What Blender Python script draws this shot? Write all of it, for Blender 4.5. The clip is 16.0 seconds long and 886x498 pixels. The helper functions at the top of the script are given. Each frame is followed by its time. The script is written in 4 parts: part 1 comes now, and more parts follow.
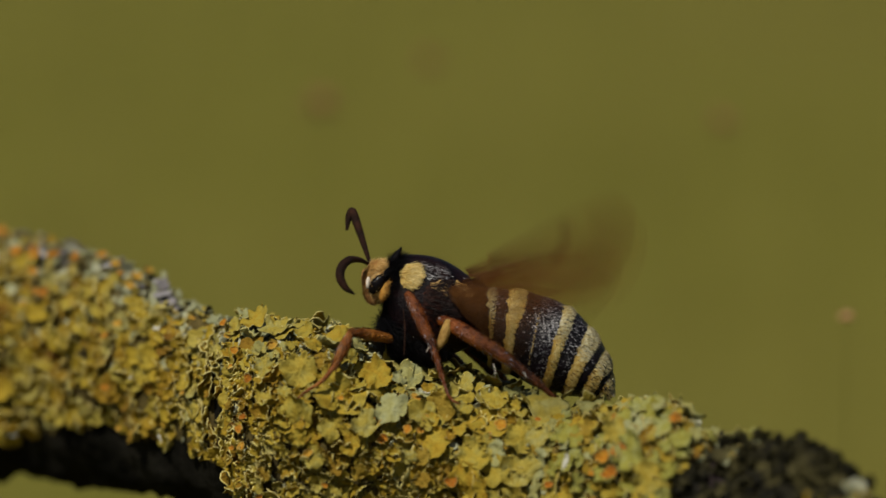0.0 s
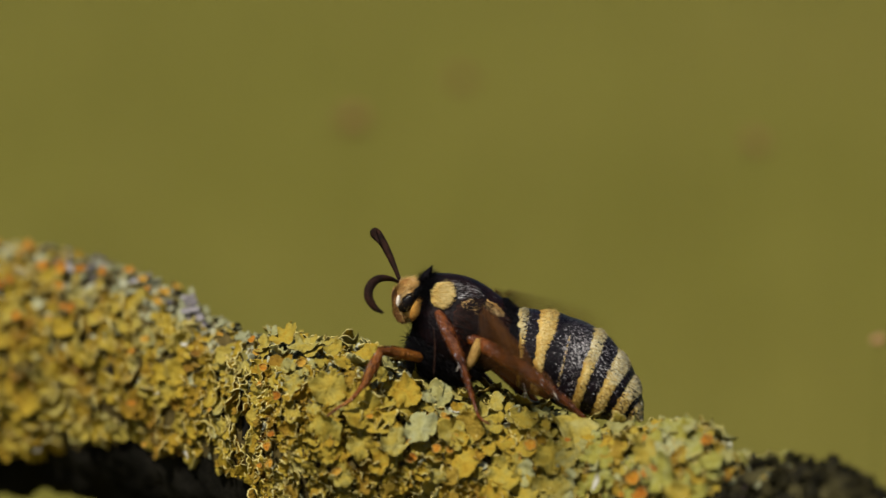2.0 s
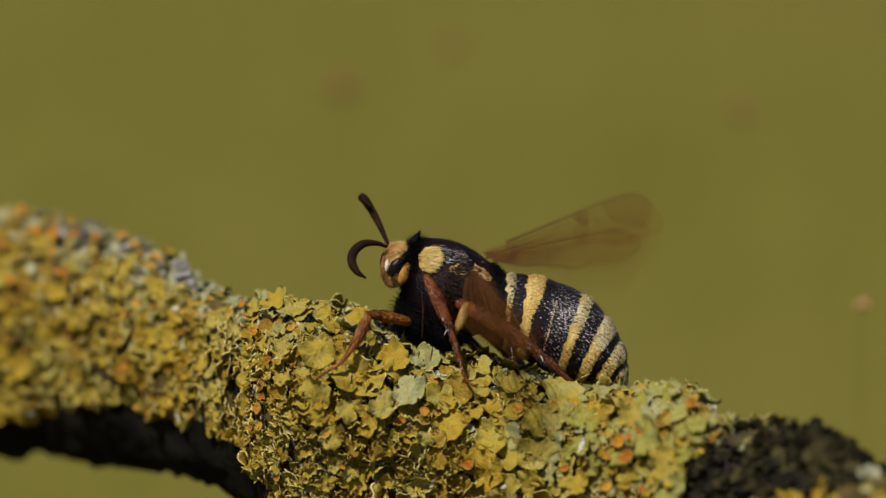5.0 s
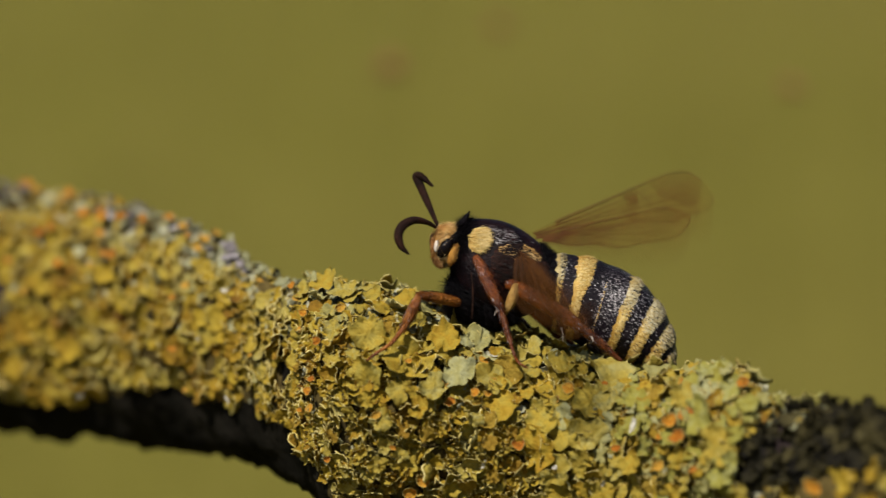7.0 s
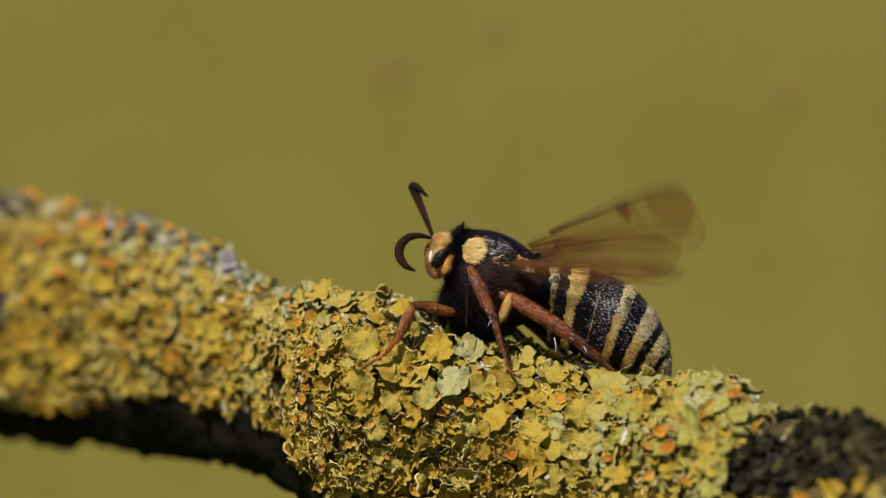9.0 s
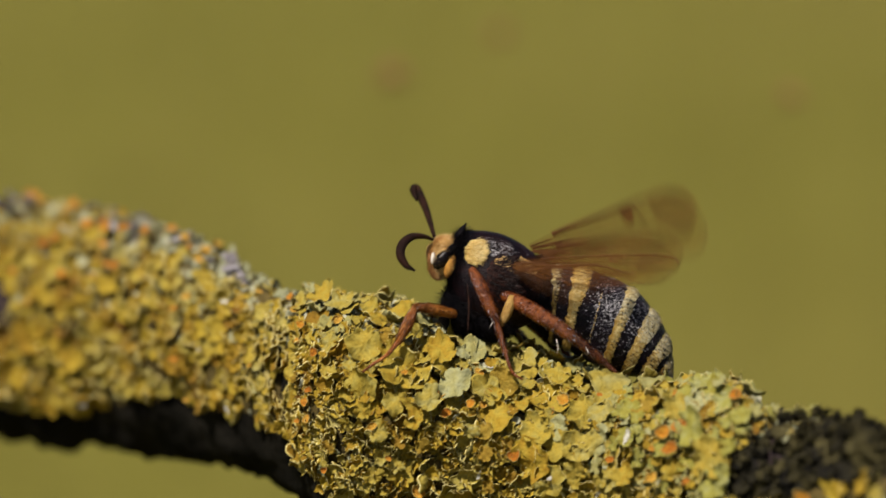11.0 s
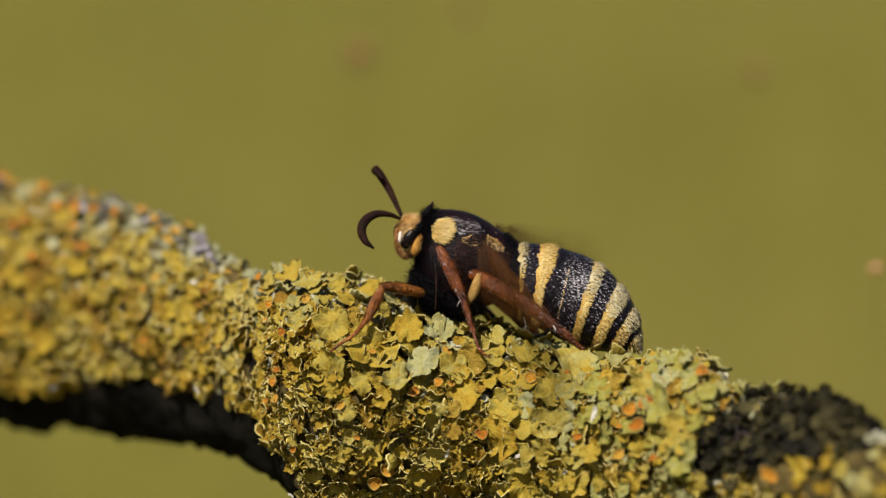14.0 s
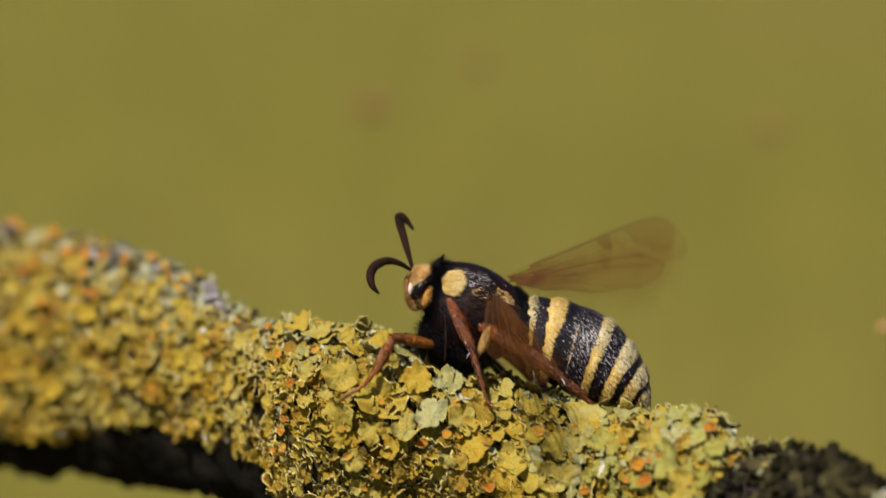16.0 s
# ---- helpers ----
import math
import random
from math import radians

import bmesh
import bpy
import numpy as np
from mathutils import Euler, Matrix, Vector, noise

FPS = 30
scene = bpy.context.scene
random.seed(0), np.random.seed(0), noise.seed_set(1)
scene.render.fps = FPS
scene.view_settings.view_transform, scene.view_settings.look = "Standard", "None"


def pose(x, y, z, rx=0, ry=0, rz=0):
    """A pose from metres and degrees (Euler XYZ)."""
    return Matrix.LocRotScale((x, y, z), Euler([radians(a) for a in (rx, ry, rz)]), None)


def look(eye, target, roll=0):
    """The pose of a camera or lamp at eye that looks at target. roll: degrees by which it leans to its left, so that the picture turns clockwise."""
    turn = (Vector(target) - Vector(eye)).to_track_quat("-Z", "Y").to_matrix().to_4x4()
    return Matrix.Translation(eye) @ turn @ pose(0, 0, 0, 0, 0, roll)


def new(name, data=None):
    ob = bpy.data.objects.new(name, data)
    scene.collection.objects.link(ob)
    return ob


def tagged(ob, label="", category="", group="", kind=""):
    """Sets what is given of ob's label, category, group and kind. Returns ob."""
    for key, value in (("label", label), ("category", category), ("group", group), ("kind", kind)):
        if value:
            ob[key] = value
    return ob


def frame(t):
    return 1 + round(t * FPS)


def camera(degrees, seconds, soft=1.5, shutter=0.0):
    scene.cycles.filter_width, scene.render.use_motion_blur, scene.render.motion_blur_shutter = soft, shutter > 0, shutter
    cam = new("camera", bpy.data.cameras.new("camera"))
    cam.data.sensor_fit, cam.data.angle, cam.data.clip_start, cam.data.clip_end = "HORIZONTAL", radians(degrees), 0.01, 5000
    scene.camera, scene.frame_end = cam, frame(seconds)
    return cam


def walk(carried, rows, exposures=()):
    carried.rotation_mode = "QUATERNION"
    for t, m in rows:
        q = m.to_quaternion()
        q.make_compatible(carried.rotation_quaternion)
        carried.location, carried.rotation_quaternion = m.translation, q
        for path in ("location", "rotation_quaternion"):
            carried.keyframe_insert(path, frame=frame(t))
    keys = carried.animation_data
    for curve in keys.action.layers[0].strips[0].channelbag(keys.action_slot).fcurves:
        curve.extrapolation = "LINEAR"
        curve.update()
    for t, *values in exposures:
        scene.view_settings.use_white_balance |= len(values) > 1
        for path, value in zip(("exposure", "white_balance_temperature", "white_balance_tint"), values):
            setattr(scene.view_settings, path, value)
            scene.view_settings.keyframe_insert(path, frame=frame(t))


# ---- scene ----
cam = camera(12.84, 16.0, 1.4, 0.8)
cam.data.dof.use_dof = True
cam.data.dof.focus_distance = 0.479
cam.data.dof.aperture_fstop = 11.5
PATH = [
    (0, pose(0.00000, -0.46744, 1.19936, 78.5251, 0.0974, -1.0338)),
    (0.5, pose(0.00000, -0.46657, 1.19917, 78.4134, 0.2462, -0.7821)),
    (1, pose(0.00000, -0.46714, 1.19929, 78.4126, 0.1898, -0.5794)),
    (1.5, pose(0.00000, -0.46865, 1.19962, 78.7003, -0.0802, -0.8681)),
    (2, pose(0.00000, -0.46571, 1.19899, 78.7995, -0.3999, -0.4794)),
    (2.5, pose(0.00000, -0.46683, 1.19923, 78.5722, -0.5036, -0.4111)),
    (3, pose(0.00000, -0.46769, 1.19941, 78.1643, -0.0725, -0.7704)),
    (3.5, pose(0.00000, -0.46776, 1.19942, 78.3324, -0.2471, -0.6132)),
    (4, pose(0.00000, -0.46852, 1.19959, 78.2827, -0.1732, -0.6963)),
    (4.2, pose(0.00000, -0.46890, 1.19967, 78.2633, -0.2487, -0.6563)),
    (6.3, pose(0.00000, -0.47184, 1.20029, 78.3270, -0.5411, -0.6547)),
    (6.5, pose(0.00000, -0.47109, 1.20013, 78.2802, -0.4526, -0.5977)),
    (7, pose(0.00002, -0.46977, 1.19987, 77.9988, -0.0081, 0.0047)),
    (7.5, pose(0.00023, -0.46902, 1.19990, 78.0213, -0.5226, 0.3139)),
    (8, pose(0.00060, -0.47212, 1.20089, 78.1010, -0.5593, 0.1574)),
    (8.5, pose(0.00102, -0.47300, 1.20146, 78.1935, -0.5474, 0.1894)),
    (8.7, pose(0.00118, -0.47239, 1.20148, 78.0207, -0.1405, 0.1467)),
    (10.8, pose(0.00170, -0.47354, 1.20219, 78.0786, -0.0962, 0.0258)),
    (11, pose(0.00170, -0.47210, 1.20188, 77.9965, -0.0058, 0.1573)),
    (11.5, pose(0.00170, -0.47319, 1.20211, 77.7862, 0.2851, -0.0171)),
    (12, pose(0.00170, -0.47362, 1.20220, 78.0512, 0.0267, 0.0527)),
    (12.5, pose(0.00170, -0.47160, 1.20178, 78.2340, -0.4018, 0.1456)),
    (13, pose(0.00170, -0.47265, 1.20200, 77.9991, -0.1811, -0.1371)),
    (13.5, pose(0.00170, -0.47244, 1.20195, 77.6700, 0.2893, -0.3786)),
    (14, pose(0.00170, -0.47285, 1.20204, 77.6865, 0.3344, -0.4032)),
    (14.5, pose(0.00170, -0.47300, 1.20207, 77.7901, 0.1370, -0.0770)),
    (15, pose(0.00170, -0.47199, 1.20186, 77.9714, 0.0144, 0.0402)),
    (15.5, pose(0.00170, -0.47360, 1.20220, 78.1042, -0.1058, -0.2521)),
    (16, pose(0.00170, -0.47316, 1.20211, 78.4438, -0.4867, -0.0735)),
]
walk(cam, PATH, [(0.0, -0.18, 6400, 4), (1.0, -0.02, 6400, 6), (2.0, 0.18, 6400, 7), (3.5, 0.22, 6400, 8), (4.2, 0.14, 6400, 8), (6.5, 0.12, 6400, 9), (7.0, 0.27, 6400, 11), (7.5, 0.39, 6400, 12), (8.5, 0.46, 6400, 13),
               (11.0, 0.46, 6400, 13), (12.0, 0.24, 6400, 12), (12.5, 0.06, 6400, 11), (13.0, 0.19, 6400, 11), (13.5, 0.39, 6400, 12), (14.5, 0.56, 6400, 13), (15.0, 0.58, 6400, 13), (16.0, 0.58, 6400, 13)])

# ---- light ----
SUN_TO = Vector((-0.30, -0.47, 0.83)).normalized()
world = bpy.data.worlds.new("world")
scene.world = world
world.use_nodes = True
wn = world.node_tree.nodes
sky = wn.new("ShaderNodeTexSky")
sky.sky_type, sky.sun_disc = "NISHITA", False
sky.sun_elevation = math.asin(SUN_TO.z)
sky.sun_rotation = math.atan2(SUN_TO.x, SUN_TO.y)
world.node_tree.links.new(sky.outputs[0], wn["Background"].inputs[0])
wn["Background"].inputs[1].default_value = 0.05
sun_data = bpy.data.lights.new("sun", "SUN")
sun_data.energy, sun_data.angle, sun_data.color = 4.8, radians(0.53), (1.0, 0.93, 0.80)
sun = new("sun", sun_data)
sun.matrix_world = look((0, 0, 4), Vector((0, 0, 4)) - SUN_TO)


# ---- materials ----
def material(name, colours, scale=400.0, rough=0.7, bump=0.3, spec=0.4, fine=2400.0, fine_amount=0.35, metal=0.0,
             alpha=1.0, island=0.0, sheen=0.0, bump_size=0.0004, coat=0.0, pieces=0.0, contrast=0.25):
    """A surface whose colour wanders between the given ones at two scales, with fine relief."""
    m = bpy.data.materials.new(name)
    m.use_nodes = True
    nt = m.node_tree
    n, link = nt.nodes, nt.links.new
    bsdf = n["Principled BSDF"]
    geo = n.new("ShaderNodeNewGeometry")
    coord = n.new("ShaderNodeTexCoord")
    big = n.new("ShaderNodeTexNoise")
    big.inputs["Scale"].default_value, big.inputs["Detail"].default_value = scale, 4.0
    link(coord.outputs["Object"], big.inputs["Vector"])
    small = n.new("ShaderNodeTexNoise")
    small.inputs["Scale"].default_value, small.inputs["Detail"].default_value = fine, 3.0
    link(coord.outputs["Object"], small.inputs["Vector"])
    ramp = n.new("ShaderNodeValToRGB")
    els = ramp.color_ramp.elements
    k = len(colours)
    while len(els) < k:
        els.new(0.5)
    for i, c in enumerate(colours):
        els[i].position = 0.5 + (i / max(1, k - 1) - 0.5) * 2 * contrast if k > 1 else 0.5
        els[i].color = (*c, 1)
    drive = big.outputs["Fac"]
    for amount, source in ((island, geo.outputs["Random Per Island"]),
                           (pieces, n.new("ShaderNodeObjectInfo").outputs["Random"] if pieces else None)):
        if amount:
            shift = n.new("ShaderNodeMath")
            shift.operation = "MULTIPLY_ADD"
            link(source, shift.inputs[0])
            shift.inputs[1].default_value = amount
            shift.inputs[2].default_value = -amount / 2
            add = n.new("ShaderNodeMath")
            add.operation = "ADD"
            link(drive, add.inputs[0])
            link(shift.outputs[0], add.inputs[1])
            drive = add.outputs[0]
    link(drive, ramp.inputs[0])
    grain = n.new("ShaderNodeMix")
    grain.data_type, grain.blend_type = "RGBA", "MULTIPLY"
    grain.inputs["Factor"].default_value = fine_amount
    tone = n.new("ShaderNodeValToRGB")
    tone.color_ramp.elements[0].position, tone.color_ramp.elements[1].position = 0.3, 0.7
    tone.color_ramp.elements[0].color = (0.25, 0.25, 0.25, 1)
    link(small.outputs["Fac"], tone.inputs[0])
    link(ramp.outputs[0], grain.inputs["A"])
    link(tone.outputs[0], grain.inputs["B"])
    link(grain.outputs["Result"], bsdf.inputs["Base Color"])
    relief = n.new("ShaderNodeBump")
    relief.inputs["Strength"].default_value, relief.inputs["Distance"].default_value = bump, bump_size
    link(small.outputs["Fac"], relief.inputs["Height"])
    link(relief.outputs[0], bsdf.inputs["Normal"])
    bsdf.inputs["Roughness"].default_value = rough
    bsdf.inputs["Specular IOR Level"].default_value = spec
    bsdf.inputs["Metallic"].default_value = metal
    bsdf.inputs["Alpha"].default_value = alpha
    bsdf.inputs["Sheen Weight"].default_value = sheen
    bsdf.inputs["Coat Weight"].default_value = coat
    return m


YELLOW_LICHEN = ((0.12, 0.052, 0.006), (0.25, 0.148, 0.011), (0.335, 0.232, 0.020), (0.32, 0.252, 0.048), (0.285, 0.268, 0.120))
MAT = dict(
    lobe=material("yellow_lichen", YELLOW_LICHEN, 160, 0.82, 0.8, 0.16, 2000, 0.45, island=0.42, contrast=0.40),
    lobe_piece=material("yellow_green_lichen", ((0.257, 0.130, 0.010), (0.323, 0.203, 0.016), (0.325, 0.232, 0.026), (0.312, 0.243, 0.040), (0.280, 0.250, 0.072)), 1.8, 0.8, 0.7, 0.18, 9.0, 0.35, pieces=0.3, contrast=0.4, bump_size=0.00025),
    pale_lobe=material("pale_green_lichen", ((0.317, 0.220, 0.024), (0.307, 0.239, 0.041), (0.292, 0.261, 0.090)), 1.5, 0.8, 0.6, 0.18, 7.0, 0.35, pieces=0.25, bump_size=0.00025),
    grey_lobe=material("grey_green_lobe", ((0.245, 0.215, 0.062), (0.275, 0.255, 0.095), (0.30, 0.295, 0.15)), 1.6, 0.85, 0.6, 0.2, 8.0, 0.35, pieces=0.3, bump_size=0.00025),
    green_lobe=material("moss_green_lobe", ((0.22, 0.185, 0.022), (0.25, 0.230, 0.045), (0.27, 0.265, 0.105)), 1.6, 0.85, 0.6, 0.2, 8.0, 0.35, pieces=0.3, bump_size=0.00025),
    ochre_lobe=material("ochre_lobe", ((0.22, 0.12, 0.010), (0.27, 0.17, 0.018), (0.30, 0.21, 0.03)), 1.8, 0.8, 0.7, 0.18, 9.0, 0.4, pieces=0.5, contrast=0.4, bump_size=0.00025),
    lilac=material("lilac_grey_crust", ((0.12, 0.105, 0.11), (0.23, 0.205, 0.215), (0.34, 0.31, 0.32)), 200, 0.9, 0.4, 0.15, 2600, 0.35, island=0.5),
    grey=material("grey_green_lichen", ((0.22, 0.22, 0.12), (0.33, 0.325, 0.19), (0.41, 0.40, 0.29)), 200, 0.85, 0.4, 0.2, 2600, 0.35, island=0.5),
    # Dark moss; its colour also stands for the cast shadow on nearby lichen.
    dark=material("dark_moss_and_shadow", ((0.008, 0.007, 0.005), (0.019, 0.016, 0.006), (0.060, 0.050, 0.018)), 200, 0.9, 0.5, 0.15, 2000, 0.4, island=0.5),
    crust=material("lichen_bed", ((0.03, 0.022, 0.008), (0.07, 0.05, 0.012), (0.14, 0.10, 0.03)), 200, 0.9, 0.6, 0.2, 1500, 0.5),
    # Pale scales and hairs that also paint in the gloss highlights.
    silver=material("silver_glint_scales", ((0.10, 0.09, 0.10), (0.42, 0.39, 0.41)), 900, 0.3, 0.3, 0.6, 5200, 0.2, island=0.5),
    # Near-black bark: the shade of underside and clefts is in its colour.
    under=material("shade_darkened_bark", ((0.004, 0.004, 0.003), (0.010, 0.009, 0.007), (0.018, 0.016, 0.012)), 150, 0.95, 0.7, 0.02, 900, 0.5),
    rim=material("pale_lobe_edge", ((0.54, 0.42, 0.11), (0.62, 0.54, 0.24)), 300, 0.75, 0.2, 0.3, 2600, 0.2),
    bark=material("bark", ((0.015, 0.010, 0.010), (0.035, 0.025, 0.025), (0.07, 0.05, 0.05)), 120, 0.95, 0.7, 0.03, 900, 0.5),
    cup=material("orange_cup", ((0.38, 0.125, 0.008), (0.52, 0.22, 0.014), (0.52, 0.29, 0.035)), 1.6, 0.7, 0.6, 0.25, 2600, 0.25, pieces=0.6),
    cup_rim=material("cup_rim", ((0.30, 0.21, 0.04), (0.38, 0.31, 0.12)), 500, 0.8, 0.2, 0.2, 2600, 0.25),
    white=material("bare_white_crust", ((0.42, 0.40, 0.34), (0.62, 0.59, 0.52)), 500, 0.9, 0.3, 0.2),
    black=material("black_scales", ((0.002, 0.002, 0.0025), (0.005, 0.0035, 0.005)), 500, 0.5, 0.8, 0.06, 5200, 0.3, island=0.3, bump_size=0.0003),
    plum=material("glossy_plum_scales", ((0.003, 0.002, 0.004), (0.007, 0.004, 0.007), (0.018, 0.009, 0.017)), 500, 0.28, 0.9, 0.16, 4200, 0.3, island=0.5, bump_size=0.0003),
    russet=material("russet_hair", ((0.003, 0.0015, 0.0015), (0.007, 0.0025, 0.002), (0.034, 0.009, 0.005)), 300, 0.4, 0.5, 0.10, 4200, 0.3, island=0.5),
    purple=material("purple_black_scales", ((0.003, 0.0015, 0.003), (0.009, 0.003, 0.004), (0.028, 0.008, 0.007)), 500, 0.42, 0.6, 0.13, 4200, 0.3, island=0.4, bump_size=0.0003),
    yellow=material("yellow_scales", ((0.42, 0.23, 0.035), (0.64, 0.44, 0.12), (0.74, 0.58, 0.27)), 350, 0.6, 0.6, 0.4, 4200, 0.3, island=0.5),
    gold=material("golden_scales", ((0.34, 0.19, 0.025), (0.56, 0.37, 0.08), (0.68, 0.52, 0.20)), 350, 0.6, 0.6, 0.4, 4200, 0.35, island=0.6),
    cream=material("cream_scales", ((0.36, 0.26, 0.09), (0.49, 0.40, 0.19), (0.58, 0.52, 0.35)), 350, 0.6, 0.6, 0.4, 4200, 0.35, island=0.6),
    tan=material("tan_hair", ((0.36, 0.17, 0.04), (0.60, 0.36, 0.11), (0.70, 0.50, 0.24)), 600, 0.65, 0.5, 0.3, 4200, 0.3, island=0.5),
    amber_fur=material("amber_fur", ((0.26, 0.09, 0.010), (0.50, 0.24, 0.035), (0.62, 0.38, 0.10)), 600, 0.65, 0.5, 0.3, 4200, 0.3, island=0.5),
    ochre_fur=material("ochre_fur", ((0.14, 0.07, 0.015), (0.30, 0.17, 0.04), (0.44, 0.28, 0.09)), 600, 0.65, 0.5, 0.2, 4200, 0.3, island=0.5),
    brown_fur=material("brown_fur", ((0.10, 0.035, 0.010), (0.24, 0.10, 0.03), (0.42, 0.22, 0.08)), 600, 0.65, 0.5, 0.2, 4200, 0.3, island=0.5),
    leg=material("rusty_leg", ((0.022, 0.005, 0.002), (0.10, 0.022, 0.004), (0.26, 0.070, 0.011)), 500, 0.26, 0.9, 0.42, 3600, 0.55, island=0.5),
    amber=material("amber_leg", ((0.05, 0.012, 0.003), (0.20, 0.056, 0.008), (0.40, 0.15, 0.025)), 500, 0.33, 0.9, 0.35, 3600, 0.5, island=0.5),
    antenna=material("dark_antenna", ((0.006, 0.003, 0.002), (0.020, 0.007, 0.004), (0.045, 0.016, 0.008)), 700, 0.7, 0.7, 0.12, 5200, 0.4),
    eye=material("dark_eye", ((0.003, 0.002, 0.002), (0.006, 0.004, 0.004)), 900, 0.22, 0.15, 0.12, 8000, 0.2),
    face=material("white_face", ((0.50, 0.40, 0.32), (0.72, 0.64, 0.56)), 900, 0.6, 0.4, 0.4, 5200, 0.2),
    membrane=material("wing_membrane", ((0.085, 0.030, 0.004), (0.130, 0.048, 0.008)), 300, 0.5, 0.05, 0.0, 1500, 0.3, alpha=0.135),
    wing_scale=material("wing_scales", ((0.05, 0.014, 0.003), (0.10, 0.032, 0.006)), 500, 0.6, 0.3, 0.1, 3200, 0.3, alpha=0.82),
    wing_tip=material("wing_tip_scales", ((0.05, 0.017, 0.003), (0.085, 0.032, 0.006)), 500, 0.6, 0.3, 0.1, 3200, 0.3, alpha=0.42),
    vein=material("wing_vein", ((0.04, 0.014, 0.003), (0.09, 0.034, 0.006)), 500, 0.55, 0.4, 0.1, 3200, 0.3),
    grass=material("dry_meadow", ((0.130, 0.119, 0.017), (0.143, 0.128, 0.021), (0.157, 0.131, 0.028)), 0.35, 0.95, 0.4, 0.1, 30, 0.35, bump_size=0.01),
    blade=material("grass_blade", ((0.105, 0.110, 0.014), (0.146, 0.130, 0.022), (0.178, 0.133, 0.038)), 1.2, 0.7, 0.1, 0.2, 60, 0.2, island=0.5),
    leaf=material("dead_leaf", ((0.24, 0.13, 0.05), (0.30, 0.16, 0.07)), 30, 0.8, 0.3, 0.2, 120, 0.4, pieces=0.3),
    pale=material("pale_petal", ((0.70, 0.34, 0.18), (0.85, 0.48, 0.30)), 30, 0.7, 0.2, 0.3, 120, 0.3),
)

# ---- the place: u to the right, v up and w away, in millimetres, about a point on the branch ----
TILT = radians(12)
FRAME = Matrix(((1, 0, 0, 0), (0, math.sin(TILT), math.cos(TILT), 0), (0, math.cos(TILT), -math.sin(TILT), 1.1), (0, 0, 0, 1)))
MM = 0.0689


def P(x, y, w=0.0):
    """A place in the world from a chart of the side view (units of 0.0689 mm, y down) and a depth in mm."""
    k = 1 + w / 480.0
    return FRAME @ (Vector(((x - 784) * MM * k, (441 - y) * MM * k, w)) / 1000)


def mesh_part(name, verts, faces, mats, parent=None, label="", which=None, smooth=True):
    me = bpy.data.meshes.new(name)
    me.from_pydata([tuple(v) for v in verts], [], faces)
    for m in mats if isinstance(mats, (list, tuple)) else (mats,):
        me.materials.append(m)
    if which is not None:
        me.polygons.foreach_set("material_index", which)
    if smooth:
        me.polygons.foreach_set("use_smooth", [True] * len(me.polygons))
    me.update()
    ob = new(name, me)
    if parent:
        ob.parent = parent
        ob.matrix_parent_inverse = Matrix.Translation(-parent.location) if parent.parent is None else Matrix()
    if label:
        tagged(ob, label)
    return ob


def spline(points, x):
    """Smooth value at x of a table of (x, value...)."""
    if x <= points[0][0]:
        return list(points[0][1:])
    if x >= points[-1][0]:
        return list(points[-1][1:])
    for i in range(len(points) - 1):
        if points[i][0] <= x <= points[i + 1][0]:
            break
    p0, p1, p2, p3 = (points[max(0, min(len(points) - 1, j))] for j in (i - 1, i, i + 1, i + 2))
    t = (x - p1[0]) / (p2[0] - p1[0])
    out = []
    for a, b, c, d in zip(p0[1:], p1[1:], p2[1:], p3[1:]):
        m1 = (c - a) / max(1e-6, p2[0] - p0[0]) * (p2[0] - p1[0])
        m2 = (d - b) / max(1e-6, p3[0] - p1[0]) * (p2[0] - p1[0])
        out.append((2 * t**3 - 3 * t**2 + 1) * b + (t**3 - 2 * t**2 + t) * m1 + (-2 * t**3 + 3 * t**2) * c + (t**3 - t**2) * m2)
    return out


# ground: one sheet to the horizon
def build_ground():
    verts, faces = [], []
    rings = [0.0, 1, 2, 3, 4, 5, 6, 8, 11, 16, 30, 80, 300, 1200, 4000]
    for i, r in enumerate(rings[1:]):
        for k in range(48):
            a = 2 * math.pi * k / 48
            x, y = r * math.cos(a), r * math.sin(a)
            verts.append((x, y, 0.03 * noise.noise(Vector((x, y, 3)) * 0.5) if 2 < r < 40 else 0.0))
    verts.append((0, 0, 0))
    c = len(verts) - 1
    for k in range(48):
        faces.append((c, k, (k + 1) % 48))
    for i in range(len(rings) - 2):
        for k in range(48):
            a, b = i * 48 + k, i * 48 + (k + 1) % 48
            faces.append((a, a + 48, b + 48, b))
    ob = mesh_part("ground", verts, faces, MAT["grass"])
    return tagged(ob, "olive dry meadow ground far behind the branch", "ground", kind="structure")


build_ground()


